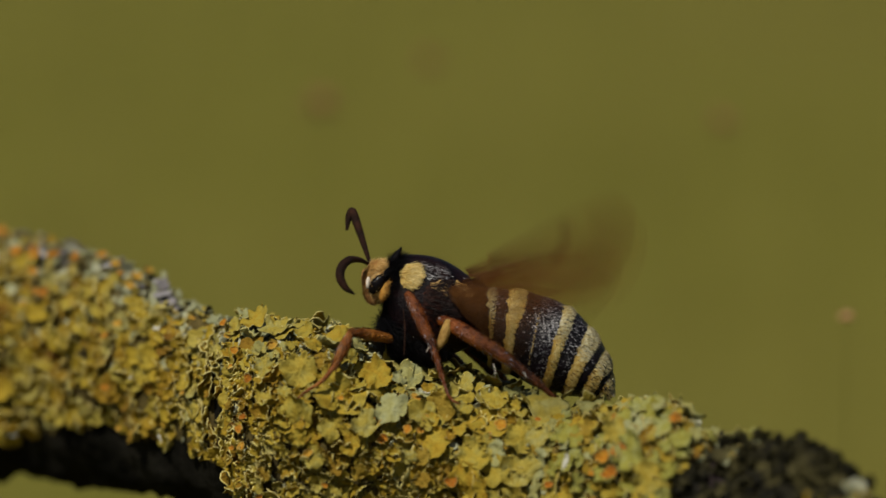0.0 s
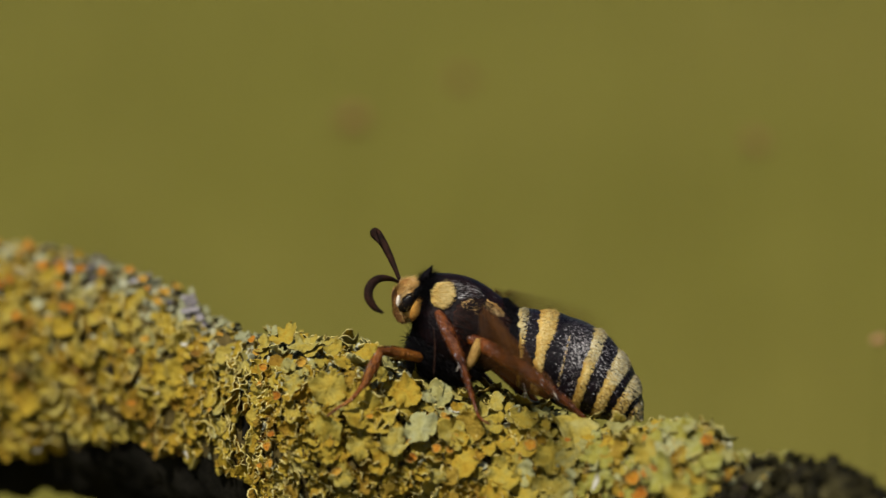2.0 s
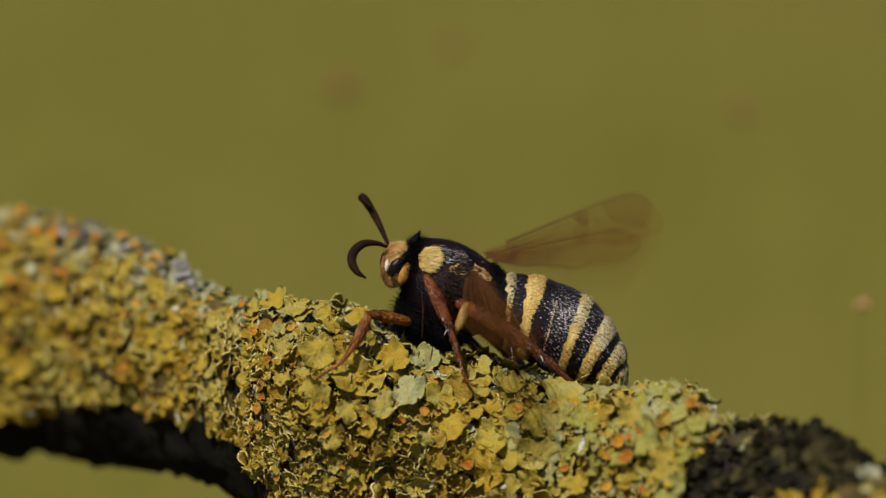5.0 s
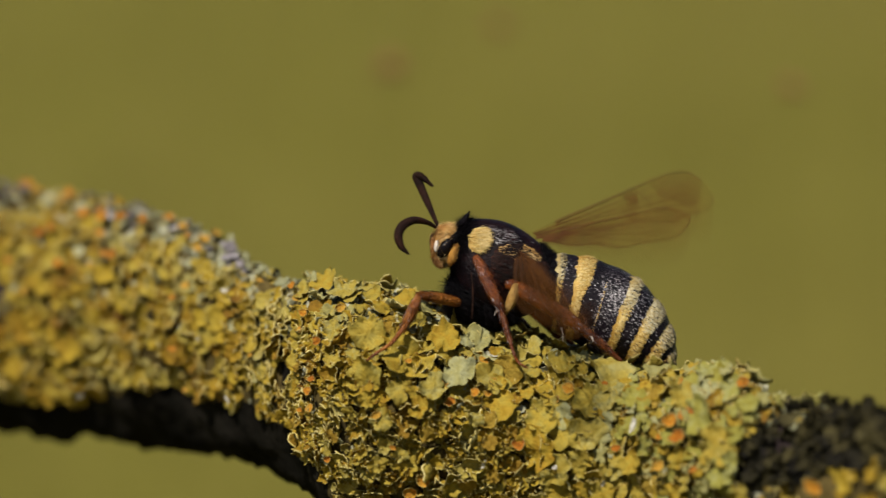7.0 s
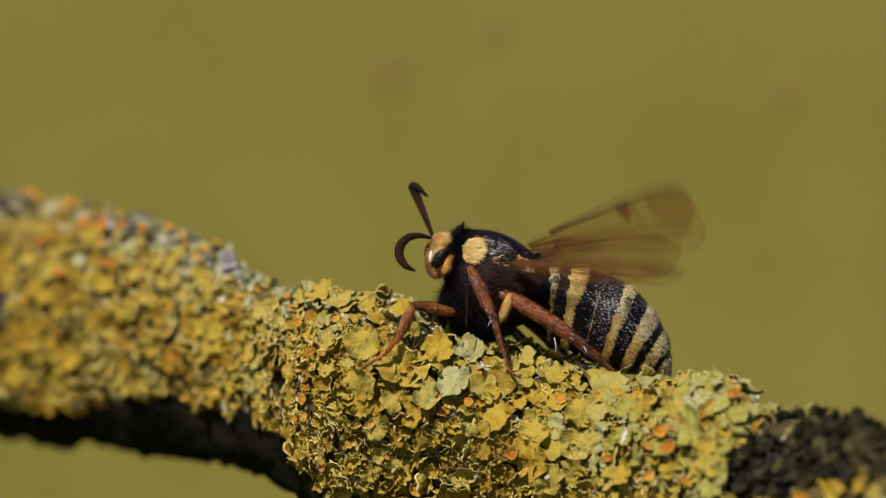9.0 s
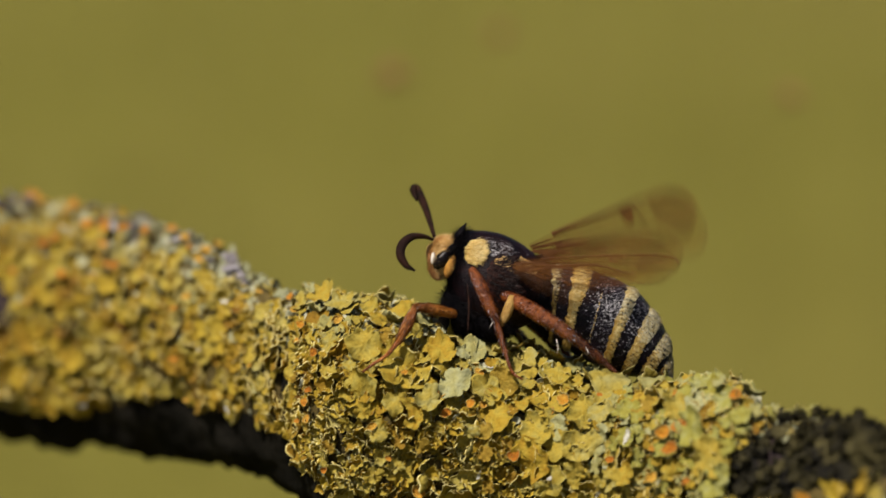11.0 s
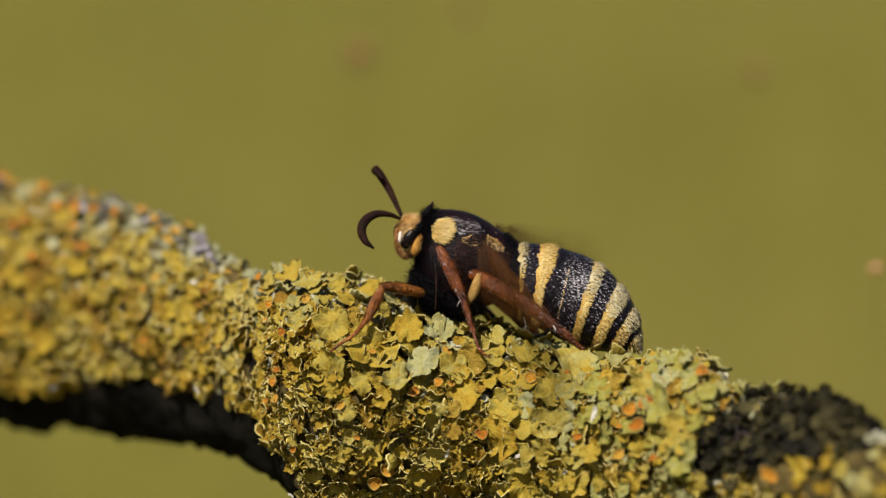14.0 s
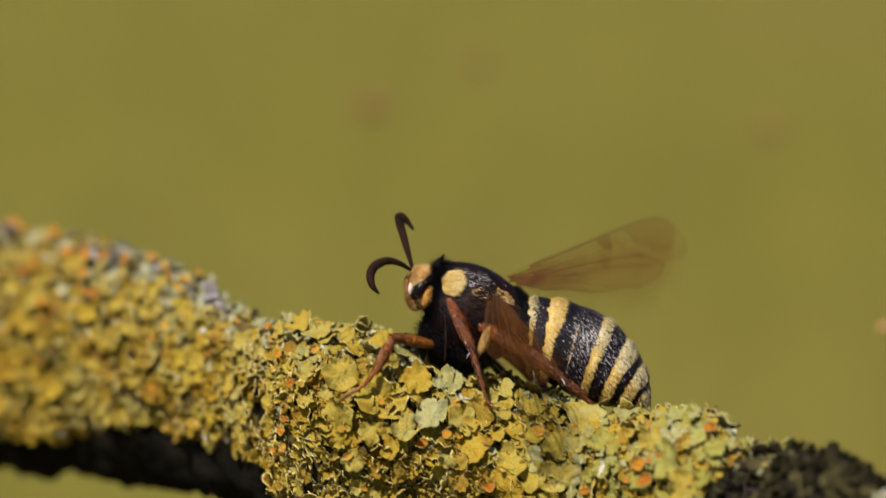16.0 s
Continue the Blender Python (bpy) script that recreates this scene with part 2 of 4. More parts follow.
def build_grass():
    rnd = random.Random(5)
    verts, faces = [], []
    for i in range(70000):
        r, q = 0.7 + 10.5 * rnd.random() ** 0.6, rnd.uniform(0, 6.28)
        x, y = r * math.cos(q), r * math.sin(q) + 1.5
        a, h, w = rnd.uniform(0, 6.28), rnd.uniform(0.03, 0.11), rnd.uniform(0.0015, 0.004)
        lean = rnd.uniform(0.0, 0.9) * h
        b = rnd.uniform(0, 6.28)
        n0 = len(verts)
        dx, dy = math.cos(a) * w, math.sin(a) * w
        lx, ly = math.cos(b) * lean, math.sin(b) * lean
        verts += [(x - dx, y - dy, -0.03), (x + dx, y + dy, -0.03), (x + dx * .7 + lx * .35, y + dy * .7 + ly * .35, h * .6),
                  (x - dx * .7 + lx * .35, y - dy * .7 + ly * .35, h * .6), (x + lx, y + ly, h)]
        faces += [(n0, n0 + 1, n0 + 2, n0 + 3), (n0 + 3, n0 + 2, n0 + 4)]
    ob = mesh_part("grass", verts, faces, MAT["blade"])
    return tagged(ob, "short dry olive-green meadow grass", "grass", kind="stuff")


build_grass()


# ---- the branch ----
# side-view chart of the branch: x, top edge, bottom edge, depth of its core in mm
BRANCH = [(-500, 352, 735, 84), (-150, 346, 745, 72), (0, 347, 762, 63), (100, 349, 775, 58), (200, 364, 783, 52), (300, 391, 795, 44),
          (400, 442, 810, 34), (480, 484, 834, 23), (530, 502, 858, 14), (570, 510, 900, 9), (610, 518, 935, 7), (680, 530, 952, 6), (750, 548, 958, 6),
          (850, 588, 962, 5), (950, 616, 965, 3), (1050, 651, 968, 0), (1150, 673, 970, -5), (1240, 667, 972, -10), (1300, 660, 974, -13), (1345, 690, 978, -16),
          (1372, 726, 980, -18), (1450, 735, 988, -24), (1540, 736, 998, -30), (1580, 750, 1002, -33), (1612, 772, 1004, -36), (1640, 800, 1006, -38),
          (1665, 845, 1008, -40), (1750, 872, 1010, -46), (1900, 885, 1010, -52)]


def rough(p, size, amount, seed=0.0):
    return amount * noise.fractal(Vector((p[0] + seed, p[1], p[2])) / size, 1.0, 2.0, 4)


def skin(x, a, lumps=True):
    """A place on the branch: along the chart, and round it (0 at the top, 90 degrees towards the viewer)."""
    top, bottom, w = spline(BRANCH, x)
    yc, h = (top + bottom) / 2, (bottom - top) / 2
    k = 1.0
    if lumps:
        k += 0.05 * noise.noise(Vector((x / 90, math.cos(a) * 1.6, math.sin(a) * 1.6))) + 0.06 * noise.noise(Vector((x / 48, math.cos(a) * 3.2 + 4, math.sin(a) * 3.2)))
        k += 0.07 * noise.noise(Vector((x / 28, math.cos(a) * 5, math.sin(a) * 5 + 7))) - 0.05 * abs(noise.noise(Vector((x / 36, math.cos(a) * 4, math.sin(a) * 4 + 2))))
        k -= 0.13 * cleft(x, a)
    return P(x, yc - h * k * math.cos(a), w - h * k * MM * 0.92 * math.sin(a))


# clefts between the lichen cushions, shade painted in near-black: chart x, y, half sizes
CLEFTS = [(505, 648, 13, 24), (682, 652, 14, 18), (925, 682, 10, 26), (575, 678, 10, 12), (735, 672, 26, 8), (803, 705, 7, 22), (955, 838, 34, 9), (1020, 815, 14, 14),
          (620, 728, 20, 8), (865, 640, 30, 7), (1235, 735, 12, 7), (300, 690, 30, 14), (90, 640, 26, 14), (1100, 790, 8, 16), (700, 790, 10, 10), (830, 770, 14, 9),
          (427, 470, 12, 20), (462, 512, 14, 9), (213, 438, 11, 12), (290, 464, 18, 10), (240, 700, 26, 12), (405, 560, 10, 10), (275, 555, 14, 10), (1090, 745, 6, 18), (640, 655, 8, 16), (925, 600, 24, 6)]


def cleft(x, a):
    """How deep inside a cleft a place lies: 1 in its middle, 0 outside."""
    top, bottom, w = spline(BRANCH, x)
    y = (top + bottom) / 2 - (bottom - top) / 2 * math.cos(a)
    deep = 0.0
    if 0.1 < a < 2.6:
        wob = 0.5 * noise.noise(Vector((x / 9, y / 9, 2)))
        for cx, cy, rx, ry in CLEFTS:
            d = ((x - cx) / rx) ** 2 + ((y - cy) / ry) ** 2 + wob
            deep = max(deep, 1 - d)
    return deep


def skin_frame(x, a):
    du, da = skin(x + 12, a) - skin(x - 12, a), skin(x, a + 0.07) - skin(x, a - 0.07)
    n = da.cross(du).normalized()
    t = du.normalized()
    return skin(x, a), t, n.cross(t), n


def chart_to_skin(x, y):
    """The angle round the branch at which the chart point (x, y) lies on its near face."""
    top, bottom, w = spline(BRANCH, x)
    yc, h = (top + bottom) / 2, (bottom - top) / 2
    return math.acos(max(-1, min(1, (yc - y) / h)))


def is_dark(x, a):
    """Near the broken end: dark moss, plus cast shadow on lichen painted in."""
    top, bottom, w = spline(BRANCH, x)
    y = (top + bottom) / 2 - (bottom - top) / 2 * math.cos(a)
    edge = spline([(700, 1392), (729, 1369), (769, 1318), (821, 1306), (872, 1312), (960, 1320)], y)[0]
    wob = 16 * noise.noise(Vector((x / 30, a * 5, 9)))
    shelf = spline([(1330, 882), (1361, 872), (1431, 846), (1541, 815), (1640, 800)], x)[0] + 14 * noise.noise(Vector((x / 30, 2, 1)))
    if a > 0.2 and y > shelf and x > 1345:
        return False
    # Half-dark strip: a mix between its sunlit and its shadowed tone.
    if 1350 < x < 1465 and y < 742 + (1465 - x) * 0.25 + wob and a > 0.12:
        return noise.noise(Vector((x / 14, a * 14, 3))) > 0.05
    return x + wob > edge


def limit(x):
    """How far round the branch the lichen reaches; past it the underside's shade is painted in."""
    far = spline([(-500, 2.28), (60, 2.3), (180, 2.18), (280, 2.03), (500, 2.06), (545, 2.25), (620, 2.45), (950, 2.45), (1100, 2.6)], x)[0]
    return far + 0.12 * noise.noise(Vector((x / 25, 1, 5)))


def is_bare(x, a):
    """Bare brown bark patches at the thick end."""
    top, bottom, w = spline(BRANCH, x)
    y = (top + bottom) / 2 - (bottom - top) / 2 * math.cos(a)
    for cx, cy, rx, ry in ((-22, 510, 46, 48), (5, 338, 42, 22), (1372, 772, 26, 30)):
        if ((x - cx) / rx) ** 2 + ((y - cy) / ry) ** 2 + 0.5 * noise.noise(Vector((x / 20, y / 20, 4))) < 1 and a < 2.4:
            return True
    return False


def build_branch():
    verts, faces, which = [], [], []
    n = 72
    xs = [x for x in range(-500, 1901, 9)]
    # the limb goes on to the ground outside the view
    stem = [i / 16 for i in range(16)]
    foot = Vector((-0.36, 0.06, -0.05))
    c0 = (skin(-500, 0, False) + skin(-500, math.pi, False)) / 2
    r0 = (skin(-500, 0, False) - skin(-500, math.pi, False)).length / 2
    up0, dep0 = FRAME.to_3x3() @ Vector((0, 1, 0)), FRAME.to_3x3() @ Vector((0, 0, -1))
    bend = 0.16
    corner = c0 + Vector((-bend, 0.02, 0.0))
    rings = []
    for f in stem:
        if f < 0.35:
            q = f / 0.35
            rings.append((foot.lerp(Vector((corner.x, corner.y, corner.z - bend)), q), 1.0, r0 * (1.5 - 0.4 * q)))
        else:
            q = (f - 0.35) / 0.65
            ang = (1 - q) * math.pi / 2
            rings.append((Vector((c0.x - bend * math.sin(ang), corner.y * (1 - q) + c0.y * q, c0.z - bend * (1 - math.cos(ang)))), 1 - q, r0 * (1.1 - 0.1 * q)))
    for c, turn, r in rings:
        a1 = turn * math.pi / 2
        up = up0 * math.cos(a1) + Vector((-1, 0, 0)) * math.sin(a1)
        for k in range(n):
            a = 2 * math.pi * k / n
            p = c + up * (r * math.cos(a)) + dep0 * (r * 0.92 * math.sin(a))
            verts.append(p + (p - c).normalized() * rough(p, 0.02, 0.002))
    total = len(rings)
    for x in xs:
        for k in range(n):
            a = 2 * math.pi * k / n
            p = skin(x, a)
            c = P(x, sum(spline(BRANCH, x)[:2]) / 2, spline(BRANCH, x)[2])
            end = 1.0
            if x > 1840:
                end = math.sqrt(max(0.02, 1 - ((x - 1840) / 61) ** 2)) * (1 + 0.2 * noise.noise(p * 200))
            d = p - c
            verts.append(c + d * end + d.normalized() * (rough(p, 0.004, 0.0007) + rough(p, 0.0012, 0.0003, 3)))
    for i in range(total + len(xs) - 1):
        for k in range(n):
            a, b = i * n + k, i * n + (k + 1) % n
            faces.append((a, a + n, b + n, b))
            if i < total:
                which.append(0)
            else:
                x, ang = xs[i - total], 2 * math.pi * k / n
                ang = ang if ang < math.pi else 2 * math.pi - ang
                # Past the limit and in clefts the bark's colour carries the shade.
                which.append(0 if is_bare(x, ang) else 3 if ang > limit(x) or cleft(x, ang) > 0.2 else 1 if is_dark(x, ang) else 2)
    faces.append(tuple(range(n)))
    which.append(0)
    faces.append(tuple(reversed(range((total + len(xs) - 1) * n, (total + len(xs)) * n))))
    which.append(0)
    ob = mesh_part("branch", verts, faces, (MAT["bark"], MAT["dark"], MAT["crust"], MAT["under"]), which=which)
    return tagged(ob, "gnarled branch crusted all over with yellow-green lichen, its underside bare", "branch")


branch = build_branch()


# ---- lichen ----
def lobe_shape(seed, n, rings, wander, scallop, ruffle, curl, cup, thick, wrinkle=0.0, snake=0.0, notches=1, fold=0.0):
    """A lichen lobe of radius 1 with a scalloped, ruffled and partly upturned margin: points, triangles and which of them are its cut edge."""
    rnd = random.Random(seed)
    o = Vector((seed * 3.7, seed * 1.3, seed * 0.7))
    kl, ph = rnd.choice((5, 6, 7)), rnd.uniform(0, 6.28)
    long_, way = rnd.uniform(0.7, 1.0), rnd.uniform(0, 3.14)
    cuts = [(rnd.uniform(0, 6.28), rnd.uniform(0.08, 0.16), rnd.uniform(0.15, 0.4)) for i in range(notches)]
    v = [(0, 0, 0.05)]
    m = len(rings)
    for rr in rings:
        s = max(0.0, (rr - 0.35) / 0.65)
        for k in range(n):
            a = 2 * math.pi * k / n
            d = Vector((math.cos(a), math.sin(a), 0))
            edge = wander * (noise.noise(d * 0.9 + o) + 0.55 * noise.noise(d * 2.3 + o)) + scallop * (abs(math.sin(kl * a / 2 + ph + 1.2 * noise.noise(d + o))) ** 0.7 - 0.7)
            edge += 0.2 * scallop * math.sin(kl * a * 1.5 + ph)
            for at, wide, deep in cuts:
                edge -= deep * math.exp(-(((a - at + math.pi) % (2 * math.pi) - math.pi) / wide) ** 2)
            r = rr * (1 + s * edge + snake * s * s * noise.noise(d * 3.4 - o))
            x, y = r * d.x, r * d.y * long_
            q = Vector((x, y, 0))
            z = cup * s ** 1.6 + 0.16 * noise.noise(q * 1.5 + o) - 0.06 * rr * rr
            z += ruffle * s * s * (noise.noise(d * 1.9 + o) + 0.5 * noise.noise(d * 3.6 - o))
            z += curl * s ** 3 * (0.35 + 1.3 * noise.noise(d * 1.4 - o))
            z += fold * (0.25 + 0.75 * s) * math.sin(4.2 * (x * math.cos(way) + y * math.sin(way)) + 2.2 * noise.noise(q * 1.1 - o) + seed)
            z += wrinkle * (noise.noise(q * 5.5 - o) + 0.6 * noise.noise(q * 10 + o))
            v.append((x, y, z))
    last = len(v) - n
    for k in range(n):
        x, y, z = v[last + k]
        v.append((x * 0.97, y * 0.97, z - thick))
    v.append((0, 0, -0.3))
    f, w = [], []
    for k in range(n):
        j = (k + 1) % n
        f.append((0, 1 + k, 1 + j))
        w.append(0)
        for ring in range(m):
            a, b = 1 + ring * n, 1 + (ring + 1) * n
            f += [(a + k, b + k, b + j), (a + k, b + j, a + j)]
            w += [1, 1] if ring == m - 1 else [0, 0]
        f.append((1 + m * n + k, len(v) - 1, 1 + m * n + j))
        w.append(0)
    return np.array(v), np.array(f), np.array(w)


SIX, FOUR = (0.25, 0.5, 0.7, 0.85, 0.94, 1.0), (0.4, 0.7, 0.88, 1.0)
FLAT = [lobe_shape(i + 1, 20, FOUR, 0.3, 0.2, 0.22, 0.2, 0.06, 0.10) for i in range(10)]
BROAD = [lobe_shape(50 + i, 48, SIX, 0.40, 0.12, 0.34, 0.34, 0.04, 0.06, 0.06, 0.05, notches=1, fold=(0.06, 0.14, 0.20)[i % 3]) for i in range(16)]
CURL = [lobe_shape(20 + i, 22, FOUR, 0.36, 0.18, 0.30, 0.30, 0.18, 0.10, snake=0.2) for i in range(14)]
FRILL = [lobe_shape(90 + i, 24, FOUR, 0.35, 0.2, 0.36, 0.28, 0.55, 0.13, snake=0.7, notches=1) for i in range(16)]


# orange fruiting cups: chart x, y and radius in mm
CUPS = [(570, 662, 0.62), (565, 695, 0.8), (568, 722, 0.6), (577, 604, 0.6), (775, 690, 0.75), (783, 718, 0.85), (834, 706, 0.65),
        (985, 712, 0.8), (925, 785, 0.9), (1196, 758, 0.95), (1220, 784, 1.1), (1244, 738, 1.15), (1308, 704, 0.9), (1186, 826, 0.8),
        (750, 845, 1.1), (715, 860, 1.0), (160, 386, 1.0), (185, 406, 0.9), (228, 401, 0.9), (133, 350, 1.2), (107, 412, 0.7),
        (88, 414, 0.8), (70, 352, 0.8), (345, 464, 0.8), (850, 655, 0.7), (555, 566, 0.7), (598, 562, 0.8), (470, 520, 0.5),
        (1466, 862, 1.2), (1090, 800, 0.6), (290, 398, 0.8), (330, 420, 0.8), (200, 460, 0.6), (60, 520, 0.6), (1250, 830, 0.6),
        (50, 330, 1.1), (366, 441, 0.9), (216, 466, 0.8), (181, 431, 0.8), (371, 411, 0.9), (186, 396, 0.9), (116, 481, 0.8), (346, 516, 0.8), (262, 404, 0.7), (1010, 700, 0.9), (850, 705, 0.6)]
CUP_AT = [(x, chart_to_skin(x, y), r) for x, y, r in CUPS]


def by_cup(x, a, room):
    """Whether a fruiting cup stands here."""
    for cx, ca, r in CUP_AT:
        if abs(x - cx) < 40 and math.hypot((x - cx) * MM, (a - ca) * 13.5) < r * room:
            return True
    return False


def scatter_lobes(name, label, count, mat, seed, size, shapes, where, tilt, edge, lift=0.0):
    """Many small lobes over the branch, joined into one crust."""
    rnd = random.Random(seed)
    vs, fs, ws, base = [], [], [], 0
    made = 0
    while made < count:
        x, a = rnd.uniform(-330, 1760), rnd.uniform(-0.7, 2.6)
        keep = where(x, abs(a)) * (0.25 if x < -80 else 0.75 if 560 < x < 1300 else 0.75 if x < 520 else 1.0)
        if a > 0.2 and by_cup(x, a, 0.9):
            continue
        if rnd.random() > keep:
            made += 0.2
            continue
        p, t, b, nrm = skin_frame(x, a)
        fine = fine_zone(x, abs(a))
        v, f, w = rnd.choice(FRILL if fine and shapes is CURL else shapes)
        s = size(x, a, rnd) / 1000
        spin, lean = rnd.uniform(0, 6.28), rnd.gauss(0, tilt * (1.3 if fine else 1))
        c, d = math.cos(spin), math.sin(spin)
        t2, b2 = t * c + b * d, b * c - t * d
        n2 = nrm * math.cos(lean) + t2 * math.sin(lean)
        t3 = t2 * math.cos(lean) - nrm * math.sin(lean)
        m = np.array((t3, b2, n2)) * s
        vs.append(v @ m + np.array(p + nrm * (s * rnd.uniform(0.05, 0.5) + lift)))
        fs.append(f + base)
        ws.append(w)
        base += len(v)
        made += 1
    me = bpy.data.meshes.new(name)
    me.from_pydata(np.concatenate(vs).tolist(), [], np.concatenate(fs).tolist())
    me.materials.append(mat)
    me.materials.append(edge)
    me.polygons.foreach_set("material_index", np.concatenate(ws).tolist())
    me.polygons.foreach_set("use_smooth", [True] * len(me.polygons))
    me.update()
    ob = new(name, me)
    ob.parent = branch
    return tagged(ob, label, kind="stuff")


def lit(x, a):
    # Sparse yellow on the shelf, midway between its sunlit and shadowed brightness.
    if x > 1400 and not is_dark(x, a):
        return 0.16 if a < 2.4 else 0.0
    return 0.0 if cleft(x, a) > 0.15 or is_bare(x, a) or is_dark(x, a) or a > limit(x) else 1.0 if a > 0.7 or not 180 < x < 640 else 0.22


def grey_lit(x, a):
    """Grey-green lichen lies along the top of the branch."""
    if not lit(x, a) or (x > 1400 and a > 0.9):
        return 0.0
    top = 1.05 if 200 < x < 660 else 0.8
    if x > 1170 and a < 1.9:
        return 0.8 if x > 1345 and a < 0.9 else 0.4
    if x < 560 and a > 0.9:
        return 0.5 if a < 1.25 else 0.25 if a < 1.6 else 0.08
    return 1.0 if a < top else 0.25 if a < 1.4 else 0.04


def fine_zone(x, a):
    """The crinkled swelling under the moth has the smallest lobes."""
    top, bottom, w = spline(BRANCH, x)
    y = (top + bottom) / 2 - (bottom - top) / 2 * math.cos(a) + 25 * noise.noise(Vector((x / 40, a * 3, 6)))
    return 1.0 if 535 < x < 950 and (y > 725 or (x < 620 and y > 600)) else 0.0


def lobe_size(x, a, rnd):
    base = rnd.uniform(0.5, 1.0) * rnd.choice((1, 1, 1.35))
    if fine_zone(x, abs(a)):
        base *= 1.15
    elif abs(a) < 0.6:
        base *= 0.75
    elif 560 < x < 1250:
        base *= 1.25
    else:
        base *= 1.4 if x < 520 else 1.2
    return base


scatter_lobes("lichen_crust", "crinkled yellow lichen lobes in a dense crust", 6000, MAT["lobe"], 1, lobe_size, CURL, lit, 0.5, MAT["rim"])
scatter_lobes("grey_lichen_crust", "pale grey-green lichen lobes along the upper side", 2300, MAT["grey"], 2,
              lambda x, a, r: r.uniform(0.4, 1.1), CURL + FLAT, lambda x, a: grey_lit(x, a), 0.5, MAT["grey"])
scatter_lobes("lilac_crust", "lilac-grey crust along the thick end's ridge", 330, MAT["lilac"], 6, lambda x, a, r: r.uniform(0.5, 1.3), FLAT,
              lambda x, a: 1.0 if 150 < x < 430 and a < 0.55 or x < 60 and a < 0.3 else 0.0, 0.5, MAT["lilac"], 0.0006)
scatter_lobes("dark_moss_crust", "dark moss on the broken end, with shadowed lichen painted dark", 1300, MAT["dark"], 3,
              lambda x, a, r: r.uniform(0.4, 1.3), CURL, lambda x, a: 1.0 if is_dark(x, a) and a < 2.5 else 0.0, 0.7, MAT["dark"])


LOBE_AT = []


def lobe_meshes(mat):
    out = []
    for v, f, w in BROAD:
        me = bpy.data.meshes.new("lichen_lobe")
        me.from_pydata(v.tolist(), [], f.tolist())
        me.materials.append(mat)
        me.materials.append(MAT["rim"])
        me.polygons.foreach_set("material_index", w.tolist())
        me.polygons.foreach_set("use_smooth", [True] * len(f))
        out.append(me)
    return out


LOBES = [lobe_meshes(MAT[k]) for k in ("lobe_piece", "pale_lobe", "grey_lobe", "ochre_lobe", "green_lobe")]


def lay_lobe(x, a, r, spin, lean, lift, mesh):
    """One broad lobe on the branch, its lower side resting on the crust."""
    p, t, b, nrm = skin_frame(x, a)
    c, d = math.cos(spin), math.sin(spin)
    t2, b2 = t * c + b * d, b * c - t * d
    n2 = nrm * math.cos(lean) + t2 * math.sin(lean)
    t3 = t2 * math.cos(lean) - nrm * math.sin(lean)
    m = Matrix((t3, b2, n2)).transposed().to_4x4() @ Matrix.Scale(r / 1000, 4)
    m.translation = p + nrm * lift / 1000
    ob = new("lichen_lobe", mesh)
    ob.parent = branch
    ob.matrix_basis = m
    LOBE_AT.append((x, a, r))


def build_cushions():
    """The large flat lobes round the moth: chart x, y, radius in mm, turn, colour."""
    # Past x 1320: moss green picked as halfway to their cast shadow.
    for i, (x, y, r, spin, kind) in enumerate(((717, 643, 3.5, 0.3, 0), (650, 600, 2.5, 1.3, 1), (1075, 672, 3.2, 0.8, 1), (962, 795, 2.8, 1.4, 0), (1040, 775, 2.6, 0.4, 1), (895, 712, 3.0, 2.0, 0),
                                               (860, 603, 2.4, 0.5, 1), (652, 668, 2.6, 1.1, 0), (805, 590, 2.2, 0.2, 1), (985, 690, 2.8, 2.6, 0), (992, 606, 3.2, 0.1, 1),
                                               (1255, 740, 2.4, 1.2, 4), (1280, 790, 2.6, 0.4, 1), (1240, 690, 2.0, 0.9, 4), (815, 672, 2.4, 1.5, 2), (930, 640, 2.6, 0.9, 1), (960, 745, 2.4, 2.2, 0),
                                               (1040, 720, 2.6, 1.9, 0), (1150, 700, 2.4, 0.6, 0), (1110, 790, 2.6, 2.4, 1), (760, 700, 2.0, 1.2, 1), (600, 560, 2.0, 0.3, 2), (700, 560, 2.0, 0.9, 2), (1322, 724, 1.5, 0.4, 4), (1346, 716, 1.2, 1.9, 2), (1363, 732, 1.4, 0.9, 4), (1384, 722, 1.2, 2.7, 2),
                                               (1402, 734, 1.3, 0.2, 4), (1422, 726, 1.1, 1.4, 2), (1443, 732, 1.2, 2.2, 4), (1330, 748, 1.2, 1.1, 4))):
        lay_lobe(x, chart_to_skin(x, y), r, spin, 0.10 * (-1) ** i, 1.2 + 0.3 * (i % 3), LOBES[kind][i % 16])


